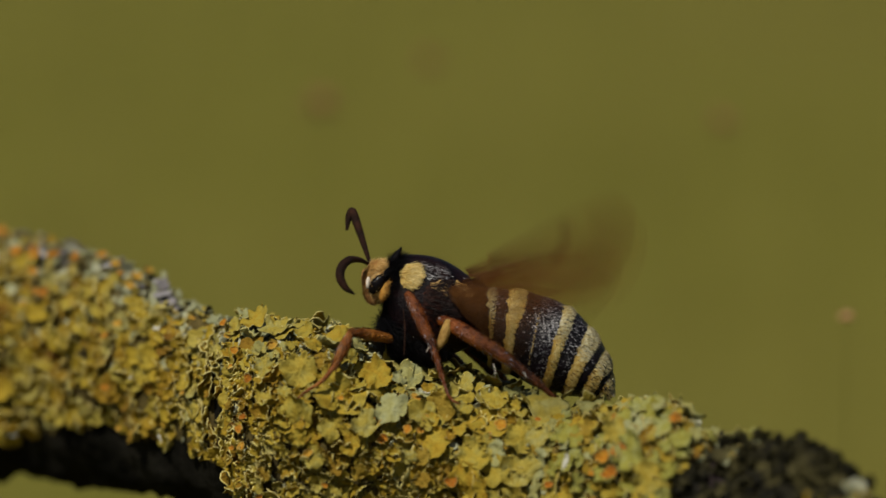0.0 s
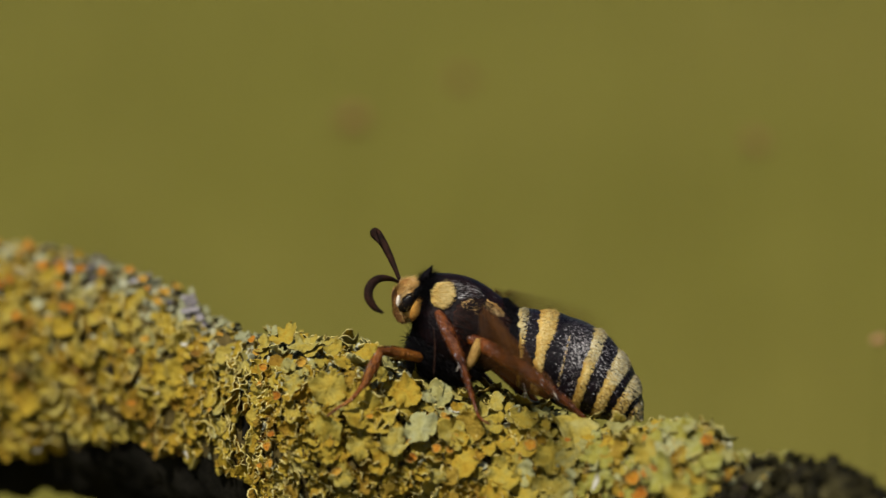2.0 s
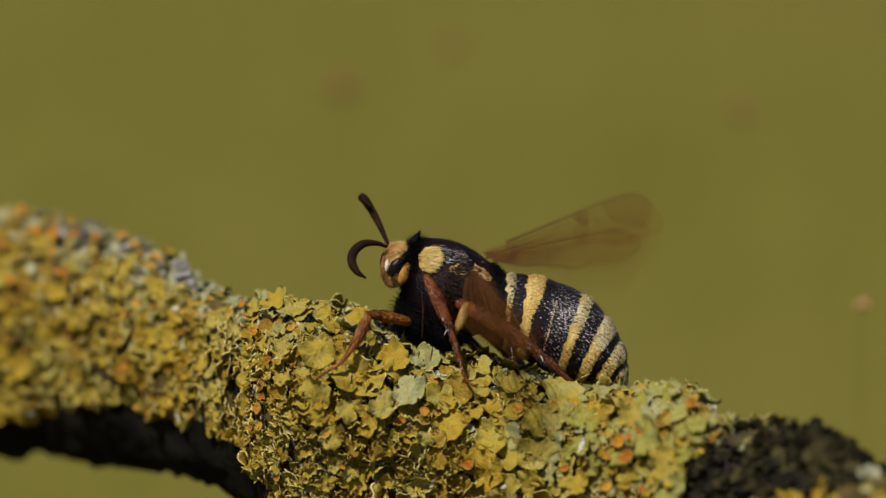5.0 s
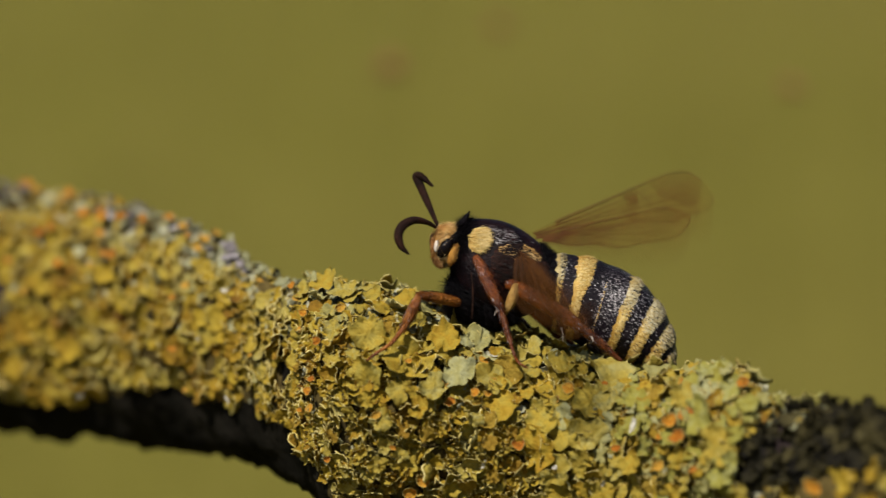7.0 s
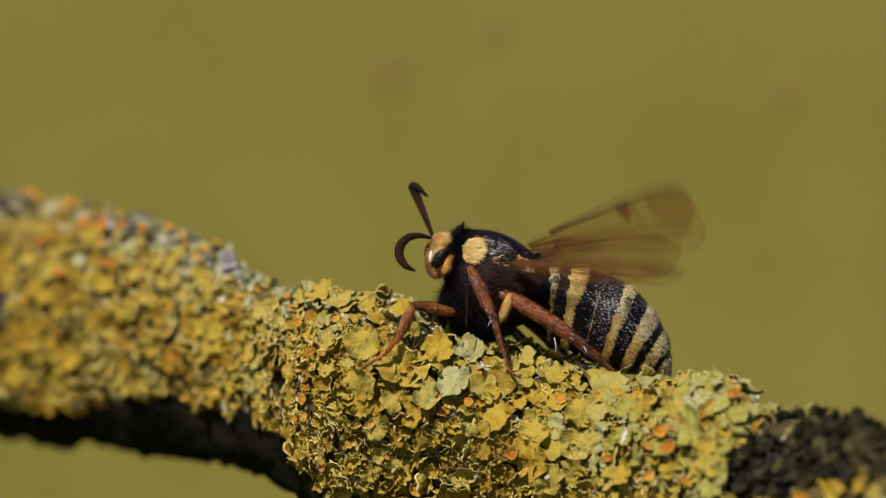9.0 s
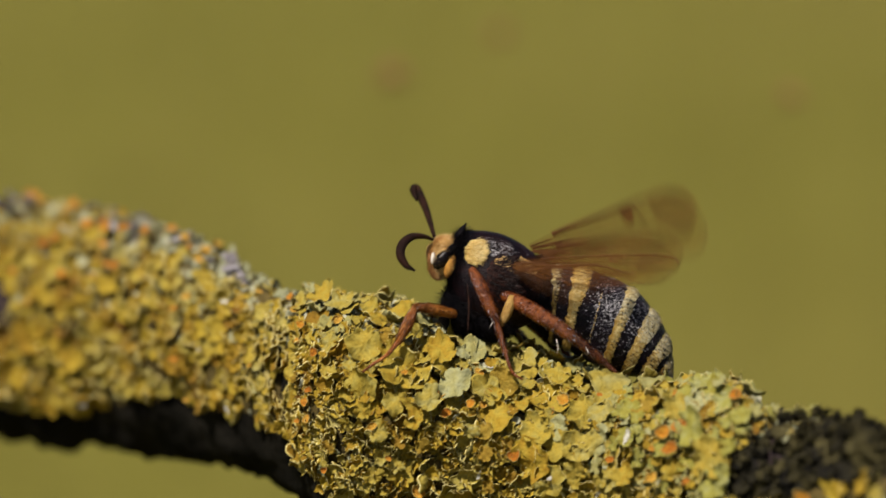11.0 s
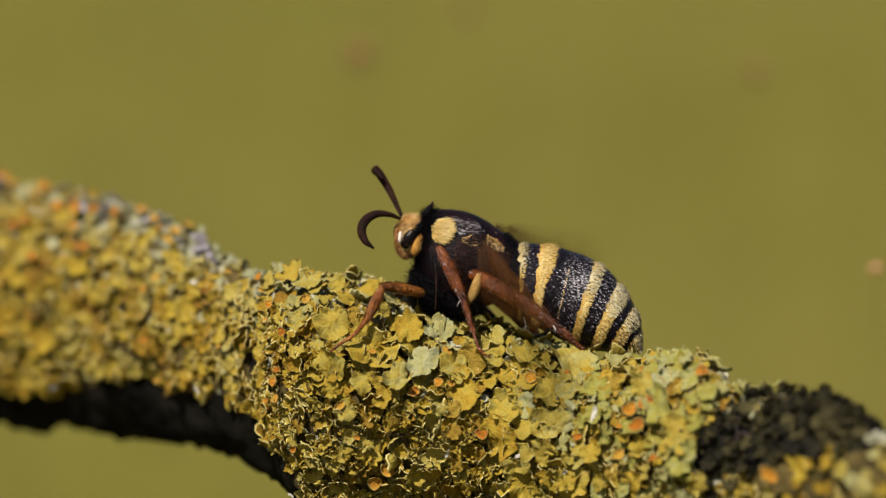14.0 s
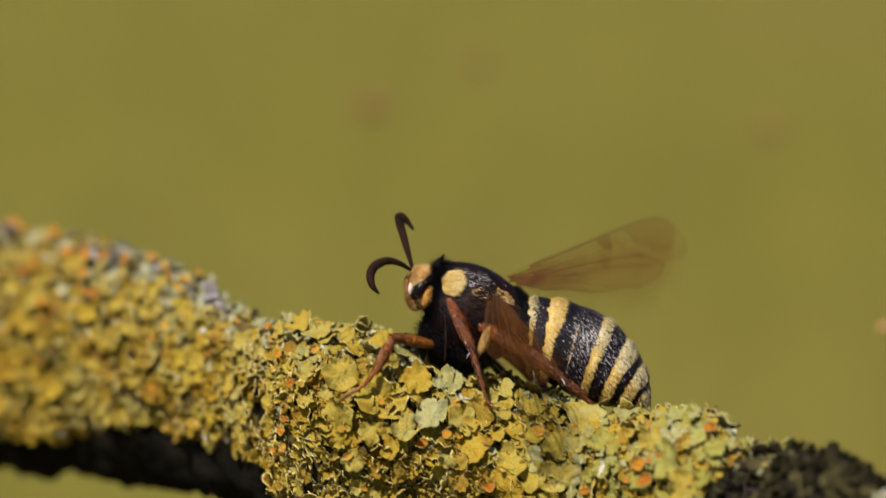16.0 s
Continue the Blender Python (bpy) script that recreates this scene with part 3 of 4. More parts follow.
def scatter_pieces(count, seed):
    """Broad lobes between them, each in a place of its own, lapping over its neighbours."""
    rnd = random.Random(seed)
    made = tries = 0
    while made < count and tries < 20000:
        tries += 1
        x, a = rnd.uniform(540, 1330), rnd.uniform(-0.2, 2.25)
        if not lit(x, abs(a)) or (a < 0.45 and rnd.random() > (0.5 if x < 1080 else 0.2)):
            continue
        fine = fine_zone(x, abs(a))
        if fine and rnd.random() > 0.04:
            continue
        r = (rnd.uniform(0.8, 1.5) if fine else rnd.uniform(0.9, 2.2) * (1.0 - 0.3 * tries / 20000))
        if by_cup(x, a, 1.6) or any(abs(x - u) < 60 and math.hypot((x - u) * MM, (a - c) * 13.5) < 0.62 * (r + q) for u, c, q in LOBE_AT):
            continue
        chance = 0.5 + 0.9 * noise.noise(Vector((x / 80, a * 2.4, 12))) + rnd.gauss(0, 0.12)
        kind = 3 if fine and chance > 0.35 else 2 if (a < 0.8 and chance < 0.35) or chance < 0.06 else 1 if chance < 0.5 else 3 if chance > 0.88 else 0
        if x > 1110 and rnd.random() < 0.6:
            kind = 4 if chance > 0.3 else 2
        lay_lobe(x, a, r, rnd.uniform(0, 6.28), rnd.gauss(0, 0.33), 0.7 + 0.25 * r + rnd.uniform(0, 0.9), rnd.choice(LOBES[kind]))
        made += 1


build_cushions()
scatter_pieces(270, 11)


def cup_mesh(seed):
    rnd = random.Random(seed)
    prof = ((0.35, -0.6, 1), (0.75, -0.15, 1), (1.0, 0.26, 1), (0.99, 0.32, 1), (0.92, 0.31, 1), (0.84, 0.16, 0), (0.45, 0.02, 0), (0.0, 0.04, 0))
    n = 16
    v, f, w = [], [], []
    long_, o = rnd.uniform(0.6, 0.95), Vector((seed * 2.3, 1, 4))
    wob = [1 + 0.35 * noise.noise(Vector((math.cos(6.2832 * k / n), math.sin(6.2832 * k / n), 0)) * 1.1 + o) for k in range(n)]
    for r, z, m in prof[:-1]:
        for k in range(n):
            a = 2 * math.pi * k / n
            v.append((r * wob[k] * math.cos(a), r * wob[k] * math.sin(a) * long_, z + 0.16 * r * math.sin(2 * a + seed) + 0.06 * r * math.sin(5 * a)))
    v.append((0, 0, 0.17))
    for i in range(len(prof) - 2):
        for k in range(n):
            j = (k + 1) % n
            f.append((i * n + k, i * n + j, i * n + n + j, i * n + n + k))
            w.append(1 if i < 4 else 0)
    for k in range(n):
        f.append(((len(prof) - 2) * n + k, (len(prof) - 2) * n + (k + 1) % n, len(v) - 1))
        w.append(0)
    me = bpy.data.meshes.new("lichen_cup")
    me.from_pydata(v, [], f)
    me.materials.append(MAT["cup"])
    me.materials.append(MAT["cup_rim"])
    me.polygons.foreach_set("material_index", w)
    me.polygons.foreach_set("use_smooth", [True] * len(f))
    return me


def build_cups():
    rnd = random.Random(8)
    meshes = [cup_mesh(i) for i in range(9)]
    places = list(CUP_AT)
    for i in range(30):
        x = rnd.uniform(-150, 540) if i < 18 else rnd.uniform(540, 1300)
        a = rnd.uniform(0.3, 2.2)
        if lit(x, a):
            places.append((x, a, rnd.uniform(0.35, 0.7)))
    for x, a, r in places:
        p, t, b, nrm = skin_frame(x, a)
        view = (FRAME.to_3x3() @ Vector((0, 0.25, -1))).normalized()
        n2 = (nrm * 0.7 + view * 0.7 + Vector((rnd.uniform(-.6, .6), 0, rnd.uniform(-.3, .4)))).normalized()
        t2 = n2.cross(Vector((rnd.uniform(-1, 1), 0.3, 1))).normalized()
        m = Matrix((t2, n2.cross(t2), n2)).transposed().to_4x4() @ Matrix.Scale(0.95 * r / 1000, 4)
        m.translation = p + nrm * ((0.0012 + 0.0009 * math.sin(min(a, 1.57))) if x < 520 else 0.0013 if x < 1100 else 0.0021) + nrm * (0.3 * r / 1000)
        ob = new("lichen_cup", rnd.choice(meshes))
        ob.parent = branch
        ob.matrix_basis = m
        tagged(ob, "orange lichen fruiting cup with a pale rim")


build_cups()


def build_tufts():
    """Dark mossy tufts that stand up from the ridge: chart x, angle round the branch, size in mm."""
    rnd = random.Random(14)
    v, f, w = CURL[3]
    me = bpy.data.meshes.new("moss_tuft")
    parts_v, parts_f = [], []
    for i in range(7):
        turn = np.array(Euler((rnd.uniform(-1, 1), rnd.uniform(-1, 1), rnd.uniform(0, 6))).to_matrix())
        parts_f.append(f + i * len(v))
        parts_v.append(v @ turn * 0.6 + np.array((rnd.uniform(-.5, .5), rnd.uniform(-.5, .5), rnd.uniform(0, 0.9))))
    me.from_pydata(np.concatenate(parts_v).tolist(), [], np.concatenate(parts_f).tolist())
    me.materials.append(MAT["dark"])
    for x, a, r in ((384, 0.1, 0.9), (496, 0.1, 0.8), (1428, 0.15, 1.0), (1470, 0.05, 1.3), (1500, 0.2, 0.8), (1535, 0.0, 1.2), (1556, 0.1, 1.1), (1596, 0.1, 1.0), (1612, 0.2, 1.0), (1640, 0.2, 1.2),
                    (1405, 0.3, 1.2), (1450, 0.5, 1.3), (1510, 0.6, 1.2), (1575, 0.5, 1.2)):
        p, t, b, nrm = skin_frame(x, a)
        m = Matrix((t, b, nrm)).transposed().to_4x4() @ Matrix.Rotation(rnd.uniform(0, 6.28), 4, "Z") @ Matrix.Scale(r / 1000, 4)
        m.translation = p + nrm * 0.0006
        ob = new("moss_tuft", me)
        ob.parent = branch
        ob.matrix_basis = m


build_tufts()


def build_flakes():
    """White bits of bare crust."""
    rnd = random.Random(4)
    v, f, w = FLAT[2]
    me = bpy.data.meshes.new("white_flake")
    me.from_pydata((v * np.array((1, 0.45, 1))).tolist(), [], f.tolist())
    me.materials.append(MAT["white"])
    for x, y, r, spin in ((1133, 760, 1.0, 1.5), (1000, 826, 0.8, 0.5), (1070, 845, 1.0, 1.0), (412, 532, 0.7, 0.4), (870, 815, 0.7, 1.2), (595, 872, 0.6, 0.2), (765, 662, 0.5, 0.9),
                          (150, 690, 0.6, 0.1), (425, 708, 0.7, -0.6), (1000, 600, 0.8, 0.1), (865, 650, 0.5, 0.2), (372, 600, 0.45, 0.6)):
        p, t, b, nrm = skin_frame(x, chart_to_skin(x, y))
        c, d = math.cos(spin), math.sin(spin)
        m = Matrix((t * c + b * d, b * c - t * d, nrm)).transposed().to_4x4() @ Matrix.Scale(r / 1000, 4)
        m.translation = p + nrm * 0.0019
        ob = new("white_flake", me)
        ob.parent = branch
        ob.matrix_basis = m


build_flakes()


def build_flower(x, y, w, size, petals, label):
    """A thin grass stalk with a small flower head, standing in the meadow behind."""
    top = P(x, y, w)
    rnd = random.Random(int(x))
    stalk_v, stalk_f = [], []
    n, m = 24, 6
    for i in range(n + 1):
        f = i / n
        c = Vector((top.x + 0.02 * (1 - f) ** 2, top.y + 0.04 * (1 - f) ** 2, top.z * f - 0.01 * (1 - f)))
        r = 0.00014 * (1 - 0.4 * f)
        for k in range(m):
            a = 2 * math.pi * k / m
            stalk_v.append(c + Vector((r * math.cos(a), r * math.sin(a), 0)))
    for i in range(n):
        for k in range(m):
            j = (k + 1) % m
            stalk_f.append((i * m + k, i * m + j, i * m + m + j, i * m + m + k))
    stalk = mesh_part("meadow_flower", stalk_v, stalk_f, MAT["blade"])
    tagged(stalk, label, "flower", "meadow flowers")
    for k in range(9):
        a, el = k * 2.4, rnd.uniform(0.1, 1.3)
        d = Vector((math.cos(a) * math.cos(el), math.sin(a) * math.cos(el), math.sin(el)))
        e = d.cross(Vector((0, 0, 1))).normalized()
        g = d.cross(e)
        v = [top, top + (d * 0.5 + e * 0.4) * size, top + d * size, top + (d * 0.5 - e * 0.4) * size, top + (d * 0.6 + g * 0.24) * size]
        ob = mesh_part("petal", v, [(0, 1, 4), (1, 2, 4), (2, 3, 4), (3, 0, 4), (0, 3, 2, 1)], petals, smooth=False)
        ob.parent = stalk


build_flower(1616, 506, 75, 0.0014, MAT["pale"], "thin meadow stalk with a small pale pink flower head")
build_flower(690, 130, 250, 0.0039, MAT["leaf"], "thin meadow stalk with a withered brown flower head")
build_flower(1398, 165, 230, 0.0032, MAT["leaf"], "thin meadow stalk with a small withered brown flower head")
build_flower(882, 60, 290, 0.0038, MAT["leaf"], "thin meadow stalk with a small withered brown flower head")

# ---- the moth ----
def build_root():
    root = new("hornet_moth")
    root.location = P(900, 590, 2)
    bpy.context.view_layer.update()
    return tagged(root, "yellow-and-black clearwing moth whirring its wings on the lichen branch", "moth")


moth = build_root()


class Body:
    """A round body given by stations: top and bottom points of the side-view chart and the depth of its middle."""

    def __init__(self, stations, deep=0.95, lean=0.0):
        self.st = [(i, *s) for i, s in enumerate(stations)]
        self.deep, self.lean = deep, lean

    def at(self, s, a, k=1.0):
        tx, ty, bx, by, w = spline(self.st, s + self.lean * (1 - math.cos(a)) * max(0.0, 1 - max(0.0, s) / 4.5))
        cx, cy, dx, dy = (tx + bx) / 2, (ty + by) / 2, (tx - bx) / 2, (ty - by) / 2
        r = math.hypot(dx, dy) * MM
        return P(cx + dx * k * math.cos(a), cy + dy * k * math.cos(a), w - r * self.deep * k * math.sin(a))

    def stance_at(self, s, a, k=1.0):
        p = self.at(s, a, k)
        ds = (self.at(s + 0.05, a, k) - self.at(s - 0.05, a, k)).normalized()
        da = self.at(s, a + 0.03, k) - p
        return p, ds, da.cross(ds).normalized()


def hair(verts, faces, p, n, back, length, width, lift, rnd):
    d = (back * math.cos(lift) + n * math.sin(lift) + Vector((rnd.gauss(0, .12), rnd.gauss(0, .12), rnd.gauss(0, .12)))).normalized()
    side = d.cross(n).normalized() * width / 2
    i = len(verts)
    q = p - n * 0.00003
    verts += [q - side, q + side, q + d * length * 0.6 + side * 0.8 + n * length * 0.06, q + d * length * 0.6 - side * 0.8 + n * length * 0.06, q + d * length]
    faces += [(i, i + 1, i + 2, i + 3), (i + 3, i + 2, i + 4)]


def shell(name, body, s0, s1, mats, label="", a0=-math.pi, a1=math.pi, puff=0.0, ragged=0.0, hairs=0, length=0.6, width=0.09, lift=0.25,
          alt=0.0, seed=1, steps=None, offset=0.0, parent=None, caps=False, narrow=0.0, flank=False):
    """A band or a patch of a body with its coat of scales or hair. mats: skin, coat, and at times odd scales
    and the coat low on the flank. narrow: how much the band's rear edge draws in towards the belly. flank: odd scales gather on the side."""
    rnd = random.Random(seed)
    ns = steps or max(4, int((s1 - s0) * 10))
    full = a1 - a0 > 6.2
    na = 72 if full else max(6, int((a1 - a0) * 10))
    verts, faces, which = [], [], []
    for i in range(ns + 1):
        f = i / ns
        for k in range(na + (0 if full else 1)):
            a = a0 + (a1 - a0) * k / na
            s = s0 + (s1 - s0) * f
            s -= narrow * f * min(1.0, max(0.0, (abs(a) - 0.9) / 0.7))
            if ragged:
                edge = noise.noise(Vector((math.cos(a) * 9, math.sin(a) * 9, seed + (0 if f < 0.5 else 9))))
                s += ragged * edge * (abs(f - 0.5) * 2)
            aa = a
            if not full:
                mid = (a0 + a1) / 2
                aa = mid + (a - mid) * (0.25 + 0.75 * math.sqrt(max(0.0, 1 - (2 * f - 1) ** 2)))
            if not full and ragged:
                aa += ragged * 0.6 * noise.noise(Vector((s * 6, seed, 3))) * (abs(k / na - 0.5) * 2)
            verts.append(body.at(s, aa, 1 + offset + puff * math.sin(math.pi * f)))
    w = na if full else na + 1
    for i in range(ns):
        for k in range(na):
            j = (k + 1) % w
            faces.append((i * w + k, i * w + j, (i + 1) * w + j, (i + 1) * w + k))
            side = abs(a0 + (a1 - a0) * (k + 0.5) / na) + 0.3 * noise.noise(Vector((i, k * 0.6, seed)))
            which.append(3 if len(mats) > 3 and side > 1.3 else 0)
    if caps:
        faces += [tuple(reversed(range(w))), tuple(range(ns * w, ns * w + w))]
        which += [0, 0]
    for i in range(hairs):
        s, a = rnd.uniform(s0, s1), rnd.uniform(a0, a1)
        if full:
            a = rnd.uniform(-0.9, 2.9)
        if not full:
            f = (s - s0) / (s1 - s0)
            a = (a0 + a1) / 2 + (a - (a0 + a1) / 2) * math.sqrt(max(0.0, 1 - (2 * f - 1) ** 2))
        s -= narrow * (s - s0) / (s1 - s0) * min(1.0, max(0.0, (abs(a) - 0.9) / 0.7))
        p, back, n = body.stance_at(s, a, 1 + offset + puff * math.sin(math.pi * (s - s0) / (s1 - s0)))
        before = len(faces)
        hair(verts, faces, p, n, back, rnd.uniform(0.6, 1.1) * length / 1000, width / 1000, lift * rnd.uniform(0.3, 1.7), rnd)
        # Silver scales crowd the side, where they paint the highlight.
        chance = alt * (0.25 + 1.5 * math.exp(-((a - 1.15) / 0.45) ** 2)) if flank else alt
        odd = 2 if len(mats) > 2 and rnd.random() < chance else 3 if len(mats) > 3 and a > rnd.gauss(1.35, 0.15) else 1
        which += [odd] * (len(faces) - before)
    return mesh_part(name, verts, faces, mats, parent or moth, label, which)


ABDOMEN = Body([(980, 450, 945, 556, 1.5), (1035, 456, 985, 588, 1.2), (1080, 471, 1025, 607, 0.9), (1122, 491, 1060, 627, 0.6), (1155, 523, 1095, 640, 0.3),
                (1181, 563, 1125, 649, 0.0), (1195, 604, 1155, 656, -0.2), (1195, 648, 1183, 663, -0.3)], 0.95, 0.35)
THORAX = Body([(812, 408, 800, 470, 2.0), (824, 391, 802, 515, 2.0), (850, 387, 815, 548, 2.0), (890, 392, 848, 566, 2.0), (925, 408, 885, 568, 2.0),
               (957, 432, 920, 562, 1.8), (985, 456, 948, 552, 1.6)], 0.78)
HEAD = Body([(766, 425, 766, 447, 1.4), (771, 410, 769, 463, 1.4), (782, 400, 775, 472, 1.5), (797, 398, 790, 474, 1.7), (812, 404, 803, 470, 2.0), (822, 420, 815, 455, 2.0)], 0.9)
COLLAR = Body([(806, 402, 796, 488, 2.0), (816, 391, 800, 500, 2.0), (828, 386, 808, 520, 2.0), (838, 392, 815, 520, 2.0)], 0.8)

BLACK, YELLOW, TAN = (MAT["black"],) * 2, (MAT["yellow"], MAT["yellow"], MAT["gold"]), (MAT["tan"],) * 2
GOLD = (MAT["cream"], MAT["cream"], MAT["plum"], MAT["gold"])
GLINT = (MAT["plum"], MAT["plum"], MAT["silver"])

# abdomen: bands from the waist to the tip
BANDS = [(-0.8, 0.12, BLACK, 300, 0), (0.12, 0.33, GOLD, 500, 0.3), (0.33, 0.80, GLINT, 500, 0.10), (0.80, 1.38, YELLOW, 1700, 0.3), (1.38, 1.98, GLINT, 700, 0.08),
         (1.98, 2.94, GLINT, 2300, 0.42), (2.94, 3.38, GOLD, 1700, 0.08), (3.38, 4.14, GLINT, 1200, 0.22), (4.14, 4.74, GOLD, 1800, 0.08),
         (4.74, 5.22, GLINT, 420, 0.08), (5.22, 5.86, GOLD, 1300, 0.2), (5.86, 6.22, GLINT, 260, 0.05), (6.22, 7.0, GOLD, 700, 0.2)]
WAIST = P(965, 505, 1.5)
abdomen = None
for i, (s0, s1, mats, hairs, alt) in enumerate(BANDS):
    dark = mats[0] in (MAT["black"], MAT["plum"])
    if dark and 0 < i < len(BANDS) - 1:
        s0 -= 0.32
    band = shell("abdomen_band" if abdomen else "abdomen", ABDOMEN, s0, s1, mats, "glossy black scaled band of the abdomen" if dark else "golden-yellow scaled band of the abdomen",
                 puff=0.035 if dark else 0.04, ragged=0.2, hairs=int(hairs * 1.6), length=0.40 if dark else 0.55, width=0.10 if dark else 0.13, lift=0.2 if dark else 0.32,
                 alt=alt, seed=30 + i, offset=0.0 if dark else 0.012, narrow=0.0 if dark else 0.3 if i == 3 else 0.12, flank=dark, caps=i in (0, len(BANDS) - 1), parent=abdomen)
    band.data.transform(Matrix.Translation(-WAIST))
    band.matrix_parent_inverse = Matrix()
    if not abdomen:
        abdomen = band
        abdomen.location = WAIST - moth.location
flank = shell("abdomen_band", ABDOMEN, 1.985, 2.02, (MAT["plum"], MAT["gold"], MAT["silver"]), "thin golden-scaled stripe low on the flank", a0=0.9, a1=2.8, ragged=0.03, hairs=110, length=0.28, width=0.10, alt=0.15, seed=50, offset=0.03, parent=abdomen)
flank.data.transform(Matrix.Translation(-WAIST))
flank.matrix_parent_inverse = Matrix()

shell("thorax", THORAX, 0, 6, (MAT["purple"], MAT["purple"], MAT["silver"]), "purple-black hairy thorax", hairs=6500, length=0.6, width=0.05, lift=0.22, alt=0.006, seed=3, steps=40, caps=True)
shell("shoulder_patch", THORAX, 1.55, 2.25, YELLOW, "pale yellow hair patch on the shoulder", a0=0.70, a1=1.28, ragged=0.4, hairs=1900, length=1.7, width=0.07, lift=0.13, alt=0.12, seed=4, offset=0.03)
# Pale hairs set where the thorax catches the sun, a painted highlight.
shell("thorax_sheen", THORAX, 2.2, 3.6, (MAT["purple"], MAT["purple"], MAT["silver"]), "silvery hair streaks painting the gloss highlight on the thorax", a0=0.50, a1=1.0, ragged=0.2, hairs=700, length=1.1, width=0.07, lift=0.2, alt=0.20, seed=9, offset=0.012)
shell("wing_base_patch", THORAX, 4.1, 5.0, TAN, "tan hair tuft at the wing base", a0=0.75, a1=1.1, ragged=0.2, hairs=420, length=0.8, width=0.06, lift=0.2, seed=5, offset=0.03)
shell("tegula", THORAX, 3.1, 3.9, (MAT["russet"], MAT["tan"], MAT["russet"]), "small tan-scaled lobe over the wing root", a0=0.95, a1=1.25, ragged=0.2, hairs=110, length=0.6, width=0.06, lift=0.2, alt=0.6, seed=13, offset=0.04)
shell("thorax_side", THORAX, 2.9, 5.9, (MAT["russet"], MAT["russet"]), "russet-brown hair on the side of the thorax", a0=0.8, a1=1.9, ragged=0.3, hairs=2600, length=1.2, width=0.07, lift=0.25, seed=10, offset=0.015)
shell("waist_tuft", THORAX, 5.0, 5.95, BLACK, "black hair tuft over the waist", a0=-0.9, a1=0.9, ragged=0.2, hairs=1100, length=0.9, width=0.07, lift=0.5, seed=11, offset=0.04)
shell("collar", COLLAR, 0, 3, BLACK, "black furry collar", hairs=3000, length=1.2, width=0.06, lift=0.6, seed=6, steps=14, caps=True)
head = shell("head", HEAD, 0, 5, TAN, "tan furry head with a white face", hairs=3000, length=0.8, width=0.07, lift=0.6, seed=7, steps=20, caps=True)


def blob(name, c, u, v, w, mat, parent, label, tilt=0.0, hairs=0, seed=1, length=0.4):
    """A rounded swelling with half sizes in mm, leaning by tilt in the side view, with a coat of hair."""
    rnd = random.Random(seed)
    ct, st = math.cos(tilt), math.sin(tilt)
    ex, ey, ez = (FRAME.to_3x3() @ Vector(e) for e in ((ct, st, 0), (-st, ct, 0), (0, 0, 1)))
    verts, faces = [], []
    n, m = 18, 10
    for i in range(m + 1):
        th = math.pi * i / m
        for k in range(n):
            ph = 2 * math.pi * k / n
            verts.append(c + (ex * (u * math.sin(th) * math.cos(ph)) + ey * (v * math.cos(th)) + ez * (w * math.sin(th) * math.sin(ph))) / 1000)
    for i in range(m):
        for k in range(n):
            j = (k + 1) % n
            faces.append((i * n + k, (i + 1) * n + k, (i + 1) * n + j, i * n + j))
    for i in range(hairs):
        th, ph = math.acos(rnd.uniform(-1, 1)), rnd.uniform(0, 6.28)
        d = ex * (math.sin(th) * math.cos(ph)) + ey * math.cos(th) + ez * (math.sin(th) * math.sin(ph))
        p = c + (ex * (u * math.sin(th) * math.cos(ph)) + ey * (v * math.cos(th)) + ez * (w * math.sin(th) * math.sin(ph))) / 1000
        back = (Vector((1, 0, -0.6)) - d * Vector((1, 0, -0.6)).dot(d)).normalized()
        hair(verts, faces, p, d, back, rnd.uniform(0.5, 1.1) * length / 1000, 0.00006, rnd.uniform(0.2, 0.9), rnd)
    return mesh_part(name, verts, faces, mat, parent, label)


blob("eye", P(788, 439, -0.72), 0.84, 1.4, 0.60, MAT["eye"], head, "dark compound eye", -0.65)
blob("temple", P(805, 422, -0.3), 0.62, 1.5, 0.7, MAT["black"], head, "black hair behind the eye", -1.0, 420, 12, 0.5)
blob("eye", P(779, 434, 3.7), 0.78, 1.35, 0.65, MAT["eye"], head, "dark compound eye", -0.55)
blob("eye_edge", P(772, 436, -0.85), 0.26, 0.75, 0.30, MAT["face"], head, "white scaled edge in front of the eye", -0.1, 60, 2, 0.25)
blob("cheek", P(803, 450, -0.95), 0.55, 1.4, 0.5, MAT["amber_fur"], head, "yellow hair patch behind the eye", -0.45, 520, 3, 0.5)
blob("crown", P(792, 409, 1.0), 1.3, 0.9, 1.6, MAT["tan"], head, "tan hair tuft on the crown", -0.1, 700, 4, 0.6)
blob("palp", P(776, 460, 0.3), 0.62, 1.1, 0.6, MAT["brown_fur"], head, "brown furry mouth palp", 0.35, 420, 5, 0.5)
blob("face", P(767, 436, 1.0), 0.45, 1.6, 1.3, MAT["brown_fur"], head, "brown furry face", 0.1, 380, 15, 0.4)
blob("palp", P(773, 459, 2.2), 0.6, 1.1, 0.6, MAT["brown_fur"], head, "brown furry mouth palp", 0.35, 160, 6)
blob("chest", P(822, 520, 1.6), 2.6, 3.6, 3.4, MAT["black"], moth, "black furry chest", -0.3, 3600, 7, 1.7)
blob("chest", P(868, 545, 1.6), 3.2, 2.4, 3.2, MAT["black"], moth, "black furry chest", -0.4, 2600, 8, 1.4)


